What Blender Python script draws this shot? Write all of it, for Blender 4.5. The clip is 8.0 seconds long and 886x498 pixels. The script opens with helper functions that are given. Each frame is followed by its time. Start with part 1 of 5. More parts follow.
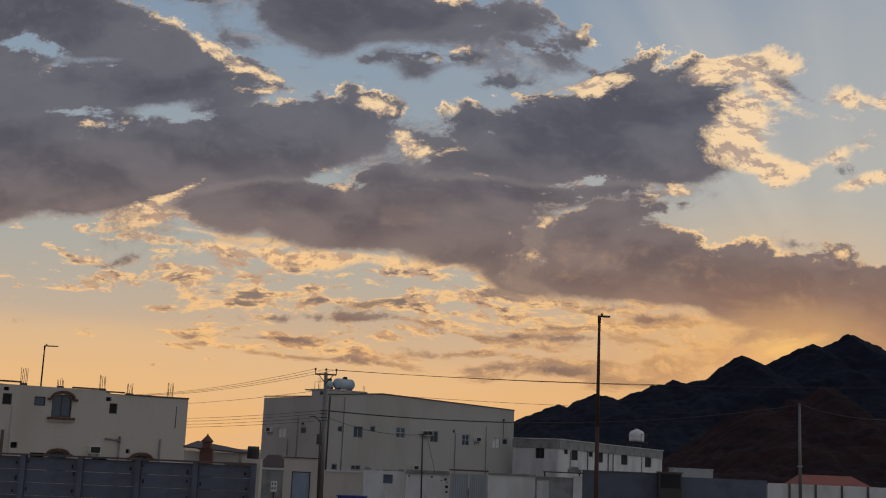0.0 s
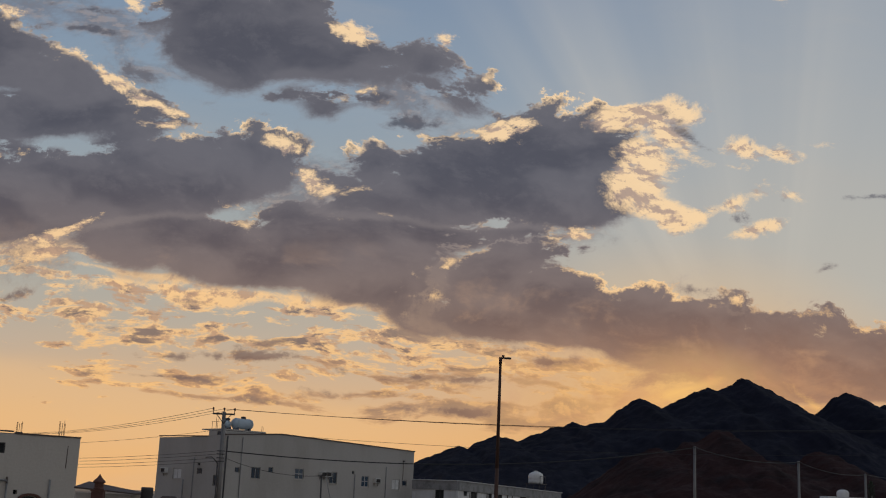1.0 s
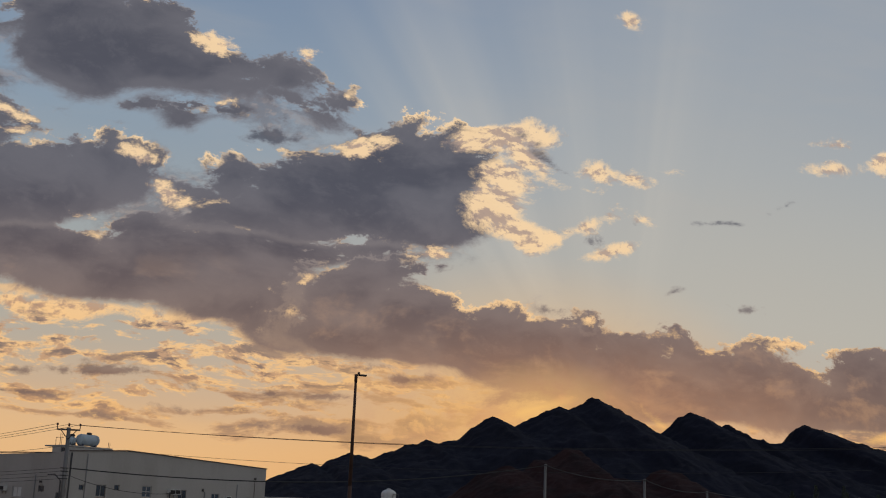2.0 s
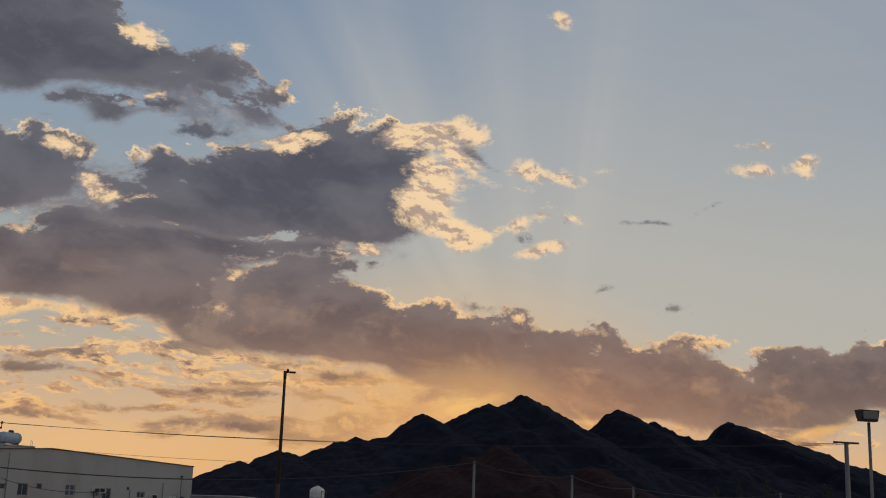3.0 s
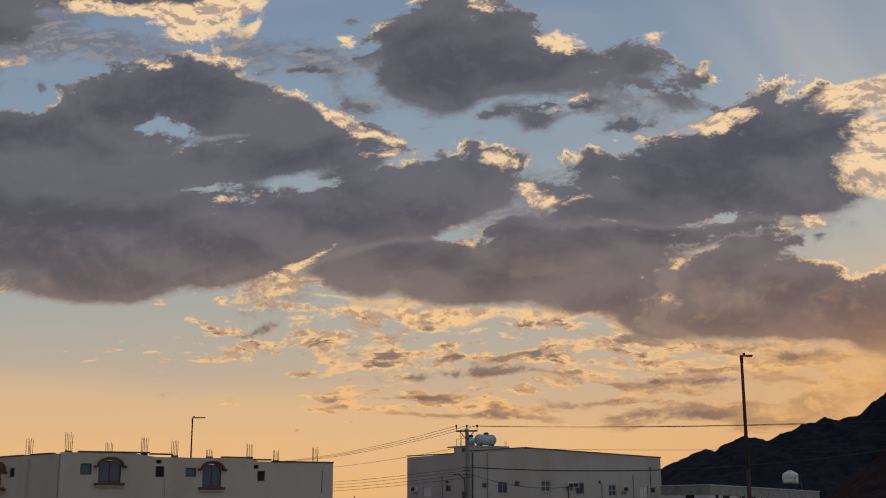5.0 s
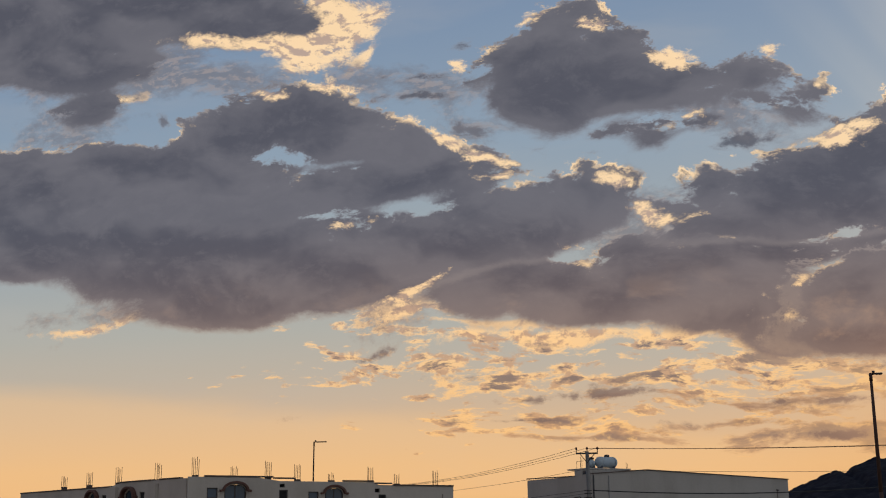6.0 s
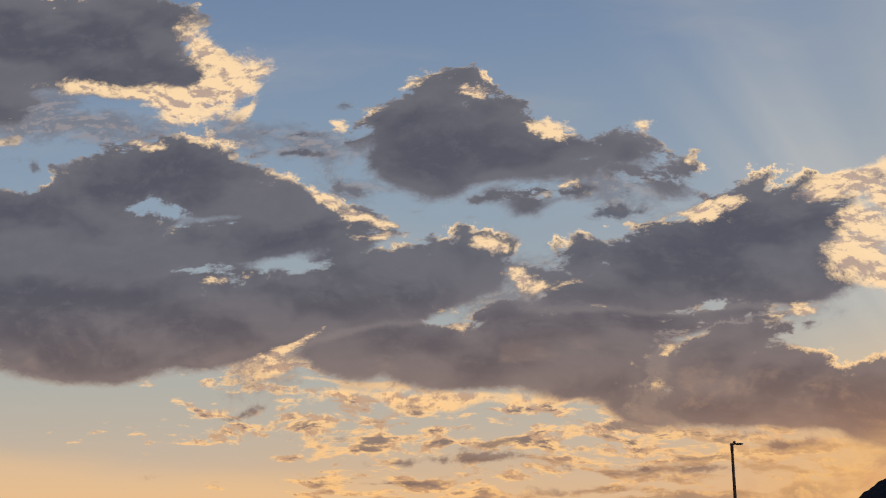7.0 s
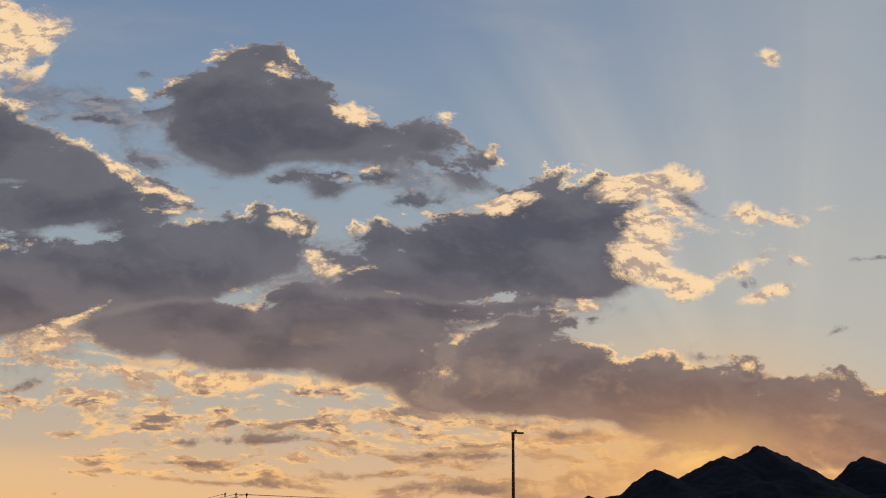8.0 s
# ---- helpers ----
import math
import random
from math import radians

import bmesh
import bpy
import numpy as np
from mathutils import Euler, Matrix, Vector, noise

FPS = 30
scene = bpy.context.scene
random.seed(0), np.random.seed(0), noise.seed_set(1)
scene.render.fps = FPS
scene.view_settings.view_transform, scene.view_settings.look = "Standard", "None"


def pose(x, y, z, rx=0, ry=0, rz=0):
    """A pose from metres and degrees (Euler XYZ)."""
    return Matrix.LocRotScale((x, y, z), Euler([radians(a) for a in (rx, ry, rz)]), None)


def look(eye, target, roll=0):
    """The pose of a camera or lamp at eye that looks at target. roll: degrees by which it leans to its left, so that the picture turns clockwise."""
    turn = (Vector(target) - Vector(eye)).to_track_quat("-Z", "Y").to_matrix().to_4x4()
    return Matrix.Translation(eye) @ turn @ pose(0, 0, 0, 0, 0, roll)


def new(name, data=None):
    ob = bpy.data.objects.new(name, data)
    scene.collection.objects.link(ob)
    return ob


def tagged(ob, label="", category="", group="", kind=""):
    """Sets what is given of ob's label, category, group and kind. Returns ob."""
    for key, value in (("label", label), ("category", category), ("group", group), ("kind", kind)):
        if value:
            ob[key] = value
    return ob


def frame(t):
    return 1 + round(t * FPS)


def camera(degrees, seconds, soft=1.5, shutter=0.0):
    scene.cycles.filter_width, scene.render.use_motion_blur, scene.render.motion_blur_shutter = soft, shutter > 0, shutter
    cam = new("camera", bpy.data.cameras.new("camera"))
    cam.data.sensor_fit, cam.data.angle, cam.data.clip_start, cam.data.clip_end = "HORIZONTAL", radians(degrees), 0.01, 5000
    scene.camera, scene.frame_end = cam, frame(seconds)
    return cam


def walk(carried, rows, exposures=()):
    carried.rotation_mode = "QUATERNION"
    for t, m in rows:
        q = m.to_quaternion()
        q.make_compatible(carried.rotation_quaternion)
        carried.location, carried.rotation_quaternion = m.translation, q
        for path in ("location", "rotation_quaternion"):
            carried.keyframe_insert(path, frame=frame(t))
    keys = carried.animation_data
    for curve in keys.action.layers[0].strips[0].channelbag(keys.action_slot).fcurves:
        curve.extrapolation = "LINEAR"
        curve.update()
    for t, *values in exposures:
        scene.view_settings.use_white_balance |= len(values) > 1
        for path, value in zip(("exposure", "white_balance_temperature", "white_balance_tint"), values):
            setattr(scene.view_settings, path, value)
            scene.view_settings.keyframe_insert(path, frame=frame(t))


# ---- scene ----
cam = camera(41.2, 8.0, soft=1.1)
EYE = 3.5  # the camera stands on a roof terrace and turns where it is
ROWS = [
    (0.0, -0.00, 10.00, -2.40),
    (0.5, -1.87, 11.20, -2.38),
    (1.0, -4.81, 12.16, -2.50),
    (1.5, -8.32, 12.89, -2.47),
    (2.0, -11.82, 13.28, -2.28),
    (2.2, -13.04, 13.34, -2.24),
    (2.4, -14.10, 13.37, -2.21),
    (2.6, -14.89, 13.37, -2.16),
    (2.75, -15.23, 13.34, -2.10),
    (2.9, -15.30, 13.30, -2.01),
    (3.1, -14.91, 13.21, -1.83),
    (3.3, -13.85, 13.10, -1.57),
    (3.5, -12.42, 12.97, -1.26),
    (4.0, -7.01, 12.67, -0.73),
    (4.5, 0.12, 12.45, -0.27),
    (5.0, 6.97, 12.45, 0.22),
    (5.2, 9.11, 12.53, 0.31),
    (5.4, 10.84, 12.66, 0.35),
    (5.6, 12.02, 12.87, 0.34),
    (5.75, 12.55, 13.08, 0.31),
    (5.9, 12.75, 13.35, 0.25),
    (6.1, 12.52, 13.80, 0.16),
    (6.3, 11.69, 14.38, 0.05),
    (6.5, 10.56, 15.01, -0.06),
    (7.0, 6.34, 16.52, -0.27),
    (7.5, 1.07, 17.03, -0.43),
    (8.0, -4.01, 15.83, -0.66),
]
walk(cam, [(t, pose(0, 0, EYE, 90 + pitch, roll, yaw)) for t, yaw, pitch, roll in ROWS], [(0.0, -0.10), (2.0, -0.13), (5.0, -0.12), (6.4, 0.02), (8.0, -0.04)])


# ---------------------------------------------------------------- sky and sun
SUN_AZ, SUN_EL = radians(20.0), radians(3.3)   # east of north (+y), just behind the ridge

# cloud masses as soft ovals on the western sky: centre, half sizes and tilt
DARK_WEST_A = [
    (-0.5531, 0.5261, 0.1914, 0.0475, -5),
    (-0.4157, 0.5292, 0.0659, 0.0331, -15),
    (-0.3846, 0.4904, 0.0498, 0.0237, -13),
    (-0.3417, 0.4897, 0.0267, 0.0171, -25),
    (-0.6023, 0.4628, 0.0793, 0.0309, -4),
    (-0.742, 0.53, 0.1597, 0.0792, -5),
    (-0.4602, 0.4877, 0.0888, 0.018, -10),
    (-0.579, 0.4102, 0.0261, 0.0137, 11),
    (-0.3513, 0.3749, 0.0835, 0.0291, -12),
    (-0.435, 0.3633, 0.0599, 0.033, 19),
    (-0.2631, 0.3428, 0.0551, 0.0211, -35),
    (-0.5372, 0.3409, 0.1491, 0.0219, -3),
    (-0.2785, 0.3154, 0.0994, 0.0198, 5),
    (-0.1993, 0.3217, 0.0291, 0.0085, -18),
    (-0.4754, 0.2873, 0.1552, 0.0346, -3),
    (-0.6843, 0.3203, 0.1497, 0.0532, -3),
    (-0.4387, 0.2423, 0.1678, 0.0357, -4),
    (-0.4259, 0.2125, 0.0863, 0.0214, 1),
    (-0.3027, 0.2263, 0.0775, 0.0245, 10),
]
DARK_WEST_B = [
    (-0.2248, 0.2491, 0.0811, 0.0233, 10),
    (-0.1633, 0.2723, 0.0629, 0.0305, 1),
    (-0.0849, 0.2917, 0.0298, 0.0187, -9),
    (-0.1126, 0.2776, 0.0349, 0.0208, -3),
    (-0.2878, 0.2597, 0.0627, 0.0149, 1),
    (-0.5458, 0.2412, 0.075, 0.014, -10),
    (-0.7084, 0.2701, 0.1491, 0.0288, -2),
]
DARK_WEST = DARK_WEST_A + DARK_WEST_B
DARK_TOP = [
    (-0.1414, 0.4274, 0.0362, 0.0217, 23),
    (-0.1099, 0.439, 0.0286, 0.0214, -5),
    (-0.1263, 0.3876, 0.0386, 0.0298, -4),
    (-0.0689, 0.4219, 0.0311, 0.0218, -20),
    (-0.0749, 0.3894, 0.0657, 0.0228, -9),
    (-0.0195, 0.3855, 0.0448, 0.0161, -13),
    (0.0323, 0.3829, 0.0292, 0.0064, -4),
    (0.0557, 0.3909, 0.0155, 0.0075, -4),
    (0.094, 0.3628, 0.0143, 0.0125, 7),
    (0.0603, 0.3614, 0.0193, 0.0042, -15),
    (-0.031, 0.3468, 0.0217, 0.0042, 1),
    (-0.0362, 0.3387, 0.0089, 0.0063, -4),
    (-0.1784, 0.4218, 0.0178, 0.0069, 34),
]
DARK_MAIN = [
    (0.0996, 0.2891, 0.0617, 0.0266, 23),
    (0.1647, 0.3052, 0.0614, 0.0393, 5),
    (0.2162, 0.323, 0.0265, 0.0237, 5),
    (0.1897, 0.3329, 0.0266, 0.018, 15),
    (0.1405, 0.2692, 0.0928, 0.0197, 7),
    (0.0614, 0.2645, 0.0645, 0.0162, 10),
    (0.0139, 0.288, 0.0147, 0.011, 26),
    (0.0411, 0.2791, 0.0299, 0.015, 31),
    (-0.0015, 0.268, 0.0215, 0.0091, 5),
    (0.1813, 0.2657, 0.044, 0.0177, 4),
    (0.1608, 0.3452, 0.0114, 0.007, 5),
]
DARK_BAND = [
    (-0.1485, 0.2102, 0.0813, 0.0252, -8),
    (-0.1963, 0.2094, 0.038, 0.0192, -12),
    (-0.08, 0.1918, 0.1046, 0.0168, -5),
    (-0.0356, 0.2208, 0.0571, 0.019, 1),
    (-0.0495, 0.2364, 0.0266, 0.0101, 8),
    (0.0344, 0.1961, 0.0597, 0.0215, -7),
    (0.0054, 0.1777, 0.0555, 0.0107, -8),
    (0.0439, 0.2299, 0.0633, 0.017, 4),
    (0.1219, 0.2355, 0.0401, 0.0081, 4),
    (-0.0342, 0.1988, 0.0419, 0.0194, 0),
    (0.0668, 0.1638, 0.0433, 0.0146, -11),
]
DARK_RIDGE_A = [
    (0.121, 0.1967, 0.0405, 0.0241, -6),
    (0.1055, 0.1611, 0.034, 0.0138, -13),
    (0.1688, 0.1796, 0.0551, 0.0253, -11),
    (0.1426, 0.2157, 0.0276, 0.0111, 4),
    (0.2145, 0.1648, 0.0584, 0.0203, -11),
    (0.2711, 0.1518, 0.0572, 0.0255, -5),
    (0.1747, 0.1526, 0.0756, 0.0109, -3),
    (0.2605, 0.175, 0.0205, 0.0113, -12),
    (0.334, 0.1664, 0.0134, 0.0154, 3),
    (0.3606, 0.1499, 0.0378, 0.0164, 3),
    (0.3982, 0.1389, 0.0605, 0.0248, 3),
    (0.4641, 0.1396, 0.0843, 0.0274, -2),
    (0.5255, 0.1294, 0.0745, 0.0255, -2),
    (0.4874, 0.1679, 0.0258, 0.0068, 8),
    (0.426, 0.1662, 0.025, 0.0094, 3),
    (0.6018, 0.1542, 0.0331, 0.0169, 12),
    (0.6426, 0.1455, 0.0548, 0.0268, 7),
    (0.5766, 0.1212, 0.0765, 0.018, 2),
    (0.7409, 0.1611, 0.095, 0.0279, 3),
]
DARK_RIDGE_B = [
    (0.3286, 0.133, 0.0315, 0.0112, -7),
    (0.4032, 0.1137, 0.1102, 0.0112, 0),
]
DARK_RIDGE = DARK_RIDGE_A + DARK_RIDGE_B
GAPS = [
    (-0.3721, 0.3426, 0.017, 0.0044, -15),
    (-0.3919, 0.3494, 0.0079, 0.0034, -3),
    (-0.3367, 0.2822, 0.0129, 0.0033, 1),
    (-0.3071, 0.2829, 0.0138, 0.0038, 2),
    (-0.2778, 0.2831, 0.0158, 0.0043, 2),
    (-0.2472, 0.2848, 0.0146, 0.0038, 5),
    (0.107, 0.2444, 0.0139, 0.0015, 8),
    (0.0187, 0.3552, 0.0291, 0.0037, 2),
    (-0.1997, 0.4094, 0.0126, 0.0057, 39),
    (0.2232, 0.2366, 0.0209, 0.0026, 9),
    (-0.0292, 0.2582, 0.0125, 0.0029, -42),
]
CAPS_A = [
    (-0.1518, 0.4553, 0.0136, 0.0063, 28),
    (-0.0812, 0.444, 0.0156, 0.0056, -10),
    (-0.0556, 0.4408, 0.0092, 0.0044, -5),
    (-0.016, 0.4113, 0.0171, 0.0081, -10),
    (0.0727, 0.4067, 0.0132, 0.0107, -15),
    (-0.2159, 0.4247, 0.0139, 0.0082, -25),
    (-0.011, 0.3519, 0.0089, 0.0042, 7),
    (0.1069, 0.3766, 0.0043, 0.0026, -4),
    (-0.4006, 0.4078, 0.0184, 0.0046, -9),
    (-0.4214, 0.4023, 0.0082, 0.0037, 28),
    (-0.3416, 0.4123, 0.0056, 0.0029, -4),
    (-0.3108, 0.405, 0.0112, 0.004, -9),
    (-0.2582, 0.3717, 0.0199, 0.007, -24),
    (-0.2232, 0.3502, 0.0152, 0.0048, -24),
    (-0.1785, 0.3296, 0.0199, 0.0032, -16),
    (-0.1667, 0.3113, 0.0145, 0.0053, -13),
    (-0.0671, 0.3038, 0.012, 0.0041, -14),
    (-0.0425, 0.2715, 0.0119, 0.0065, -39),
    (-0.0267, 0.2646, 0.0077, 0.0046, -3),
]
CAPS_B = [
    (-0.1008, 0.2457, 0.0148, 0.0051, 8),
    (-0.0948, 0.2272, 0.007, 0.003, -43),
    (-0.327, 0.2684, 0.0075, 0.0021, -3),
    (-0.3121, 0.2709, 0.009, 0.0027, 2),
    (-0.4539, 0.3902, 0.0061, 0.003, 17),
    (-0.2348, 0.2211, 0.0192, 0.0021, 26),
    (-0.2563, 0.207, 0.0162, 0.0031, 23),
    (-0.2601, 0.1888, 0.0153, 0.0046, 13),
    (-0.5744, 0.4576, 0.0055, 0.0031, -4),
    (-0.5427, 0.4397, 0.0054, 0.003, -4),
    (-0.3495, 0.4278, 0.0051, 0.0029, -4),
    (0.1204, 0.3308, 0.0128, 0.0068, 10),
    (0.1018, 0.3285, 0.0082, 0.0036, 21),
    (0.1379, 0.3398, 0.0046, 0.0053, 5),
    (0.001, 0.2657, 0.0067, 0.0025, 5),
    (0.0791, 0.2054, 0.0039, 0.007, 4),
    (0.077, 0.1988, 0.0048, 0.0089, -7),
    (0.1899, 0.2353, 0.0093, 0.0041, 12),
    (0.2112, 0.1994, 0.0102, 0.002, -4),
]
CAPS_C = [
    (0.4152, 0.176, 0.0165, 0.0037, -2),
    (0.3367, 0.1845, 0.0064, 0.0026, 3),
    (0.5276, 0.1781, 0.014, 0.0021, 8),
    (0.5605, 0.1442, 0.0142, 0.0051, -26),
    (0.5555, 0.1599, 0.0116, 0.0027, 3),
    (0.1855, 0.2084, 0.0071, 0.002, -4),
]
CAPS = CAPS_A + CAPS_B + CAPS_C
BROKEN = [
    (-0.2705, 0.1942, 0.0304, 0.0136, 18),
    (-0.1987, 0.1643, 0.0596, 0.0139, -2),
    (-0.2592, 0.1436, 0.0755, 0.0159, -1),
    (-0.1541, 0.1265, 0.0914, 0.0165, -5),
    (-0.0617, 0.158, 0.0891, 0.0126, -6),
    (-0.0584, 0.1102, 0.1015, 0.0161, -3),
    (0.0679, 0.1402, 0.058, 0.0123, -8),
    (0.0409, 0.1215, 0.1149, 0.0248, 0),
    (0.1461, 0.1218, 0.0742, 0.0195, -5),
    (0.2062, 0.0929, 0.0552, 0.0136, -3),
    (-0.0802, 0.0972, 0.09, 0.0166, 3),
    (0.6045, 0.1014, 0.0719, 0.0125, 9),
    (0.3977, 0.1074, 0.0233, 0.0138, -27),
]
GOLD_A = [
    (-0.2953, 0.4404, 0.0182, 0.0066, 39),
    (-0.5753, 0.19, 0.0393, 0.0049, 6),
    (-0.5251, 0.2001, 0.0214, 0.0045, 23),
    (-0.4897, 0.2138, 0.0157, 0.0054, -2),
    (-0.2502, 0.2139, 0.0303, 0.0047, 26),
    (-0.2601, 0.1913, 0.0228, 0.0094, 18),
    (-0.281, 0.1971, 0.0156, 0.0046, -2),
    (-0.5316, 0.4146, 0.0163, 0.0073, 6),
    (-0.1787, 0.1771, 0.0546, 0.002, -6),
    (-0.0806, 0.1658, 0.0572, 0.0029, -2),
    (0.0048, 0.1647, 0.037, 0.0043, -10),
    (-0.1001, 0.16, 0.0409, 0.0044, 3),
    (-0.2088, 0.1671, 0.0225, 0.0045, 3),
    (-0.3213, 0.1511, 0.0246, 0.0036, 12),
    (0.3454, 0.3263, 0.0276, 0.01, 0),
    (0.3815, 0.3223, 0.0131, 0.0057, -15),
    (0.3398, 0.3083, 0.011, 0.0049, 5),
    (0.3288, 0.2729, 0.0335, 0.0079, 18),
    (0.3562, 0.2836, 0.0135, 0.0085, 14),
]
GOLD_B = [
    (0.3894, 0.2835, 0.0156, 0.0049, 0),
    (0.3614, 0.2544, 0.0259, 0.0052, 18),
    (0.4224, 0.3369, 0.0098, 0.0028, 5),
    (0.6316, 0.3653, 0.0222, 0.0101, 25),
    (0.5894, 0.3546, 0.0271, 0.0064, 5),
    (0.5906, 0.3767, 0.0207, 0.0042, 1),
    (0.3794, 0.4843, 0.0099, 0.0065, 7),
    (0.162, 0.2323, 0.0203, 0.0031, 7),
    (-0.0994, 0.1636, 0.0541, 0.0047, -1),
    (-0.0039, 0.1645, 0.0327, 0.0057, -9),
    (0.058, 0.1512, 0.0286, 0.0039, -5),
]
GOLD = GOLD_A + GOLD_B
PALE = [
    (0.2845, 0.1026, 0.0313, 0.0039, 21),
    (0.4002, 0.0994, 0.0132, 0.0043, -39),
    (0.6276, 0.0981, 0.0362, 0.0036, 18),
]
SHREDS_A = [
    (0.2995, 0.1885, 0.0158, 0.0041, -1),
    (0.2716, 0.1986, 0.0063, 0.0026, 4),
    (0.1953, 0.2218, 0.0082, 0.0031, 4),
    (0.4582, 0.2872, 0.0196, 0.0022, 4),
    (0.5305, 0.3114, 0.0142, 0.0032, 32),
    (0.4215, 0.2133, 0.0068, 0.0031, 22),
    (0.4918, 0.2118, 0.013, 0.0027, -4),
    (0.3883, 0.2096, 0.0044, 0.0016, 4),
    (0.4468, 0.1794, 0.0046, 0.0062, 22),
    (0.3367, 0.1794, 0.0075, 0.0062, 3),
    (0.2934, 0.3353, 0.0251, 0.0062, -35),
    (0.3342, 0.2615, 0.0087, 0.0043, 4),
    (0.381, 0.279, 0.0056, 0.0038, 4),
    (-0.0727, 0.1136, 0.0427, 0.0055, -3),
    (-0.0252, 0.1099, 0.0206, 0.0042, -8),
    (-0.0693, 0.1264, 0.0125, 0.0019, 8),
    (0.0535, 0.1055, 0.033, 0.0043, 1),
    (0.0962, 0.1041, 0.0215, 0.0048, -2),
    (0.1706, 0.123, 0.0238, 0.0034, 6),
]
SHREDS_B = [
    (0.1263, 0.1291, 0.0117, 0.0024, 3),
    (0.0334, 0.3258, 0.0119, 0.0041, 18),
    (0.0545, 0.3451, 0.0069, 0.0047, 6),
    (0.1263, 0.1305, 0.0097, 0.0019, 3),
    (-0.1942, 0.3582, 0.0242, 0.0065, -8),
    (-0.259, 0.4137, 0.0245, 0.004, -4),
    (-0.2641, 0.396, 0.03, 0.0045, -9),
    (-0.2133, 0.4386, 0.0095, 0.0046, 17),
    (-0.503, 0.3876, 0.0059, 0.0082, -4),
    (-0.2851, 0.1542, 0.0177, 0.0041, 16),
    (-0.2061, 0.1344, 0.0209, 0.0024, -1),
    (-0.1542, 0.1135, 0.0204, 0.0029, 3),
    (0.044, 0.3285, 0.0192, 0.0041, 7),
    (-0.366, 0.0963, 0.0021, 0.0015, -1),
    (0.0148, 0.088, 0.0362, 0.0032, -1),
    (-0.1592, 0.094, 0.029, 0.0019, -1),
    (0.0903, 0.0733, 0.0438, 0.0063, -1),
]
SHREDS = SHREDS_A + SHREDS_B
LIT_ENDS = [
    (-0.3185, 0.473, 0.0314, 0.0234, 34),
    (-0.3544, 0.4525, 0.0356, 0.017, 17),
    (-0.3423, 0.5046, 0.0307, 0.0155, -43),
    (-0.3858, 0.455, 0.0239, 0.0124, -24),
    (-0.4473, 0.4699, 0.0414, 0.0059, -10),
    (0.2464, 0.349, 0.0359, 0.0108, 10),
    (0.2545, 0.3102, 0.0193, 0.0161, 5),
    (0.2485, 0.2857, 0.0226, 0.021, 15),
    (0.2582, 0.2653, 0.0239, 0.0108, -16),
    (0.2745, 0.3352, 0.025, 0.0113, -31),
    (0.2816, 0.2576, 0.014, 0.0031, 9),
]
THIN = [
    (-0.5644, 0.4478, 0.1368, 0.0367, -4),
    (-0.5957, 0.3966, 0.0702, 0.0246, 6),
    (-0.4389, 0.4268, 0.0697, 0.0233, -9),
    (-0.2643, 0.4056, 0.0706, 0.0191, -9),
    (-0.189, 0.3617, 0.0366, 0.0131, -4),
    (0.0236, 0.3559, 0.0722, 0.0211, -10),
    (-0.0194, 0.2653, 0.0622, 0.0254, -13),
    (-0.2603, 0.199, 0.0353, 0.021, 23),
    (-0.0784, 0.2528, 0.0343, 0.0204, -3),
    (-0.5429, 0.2087, 0.0665, 0.0122, 8),
    (-0.0521, 0.2514, 0.0705, 0.0248, -4),
    (0.0486, 0.2317, 0.0783, 0.018, 4),
    (0.1418, 0.2359, 0.066, 0.0133, 4),
    (0.3076, 0.1446, 0.0794, 0.0184, -3),
    (0.6061, 0.1278, 0.1202, 0.0267, 3),
]
LOW = [
    (0.0904, 0.0764, 0.0622, 0.0075, 2),
    (0.1577, 0.0704, 0.049, 0.0057, 2),
    (0.2113, 0.0883, 0.0453, 0.0077, 7),
    (0.1468, 0.1025, 0.0392, 0.0048, -1),
    (0.056, 0.1032, 0.0378, 0.0038, 1),
    (-0.0828, 0.0761, 0.0668, 0.0023, -1),
    (-0.0167, 0.087, 0.0365, 0.0028, 2),
    (0.0941, 0.0978, 0.0287, 0.0038, -2),
    (-0.1194, 0.0945, 0.0305, 0.0027, 3),
    (0.0251, 0.0762, 0.0324, 0.0028, 2),
    (0.1706, 0.123, 0.0238, 0.0039, 6),
    (-0.0637, 0.1118, 0.0452, 0.0042, -3),
]


# beams of light: bearing round the sun in degrees, strength
BEAMS = [(56, 0), (74, 0.05), (82, 0.45), (87, 0.1), (94, 0.15), (99, 0.5), (103, 0.1), (109, 0.1), (114, 0.6), (117, 1.0), (120, 0.5),
         (122, 0.1), (125, 0.6), (128, 0.05), (134, 0.2), (139, 0), (156, 0)]


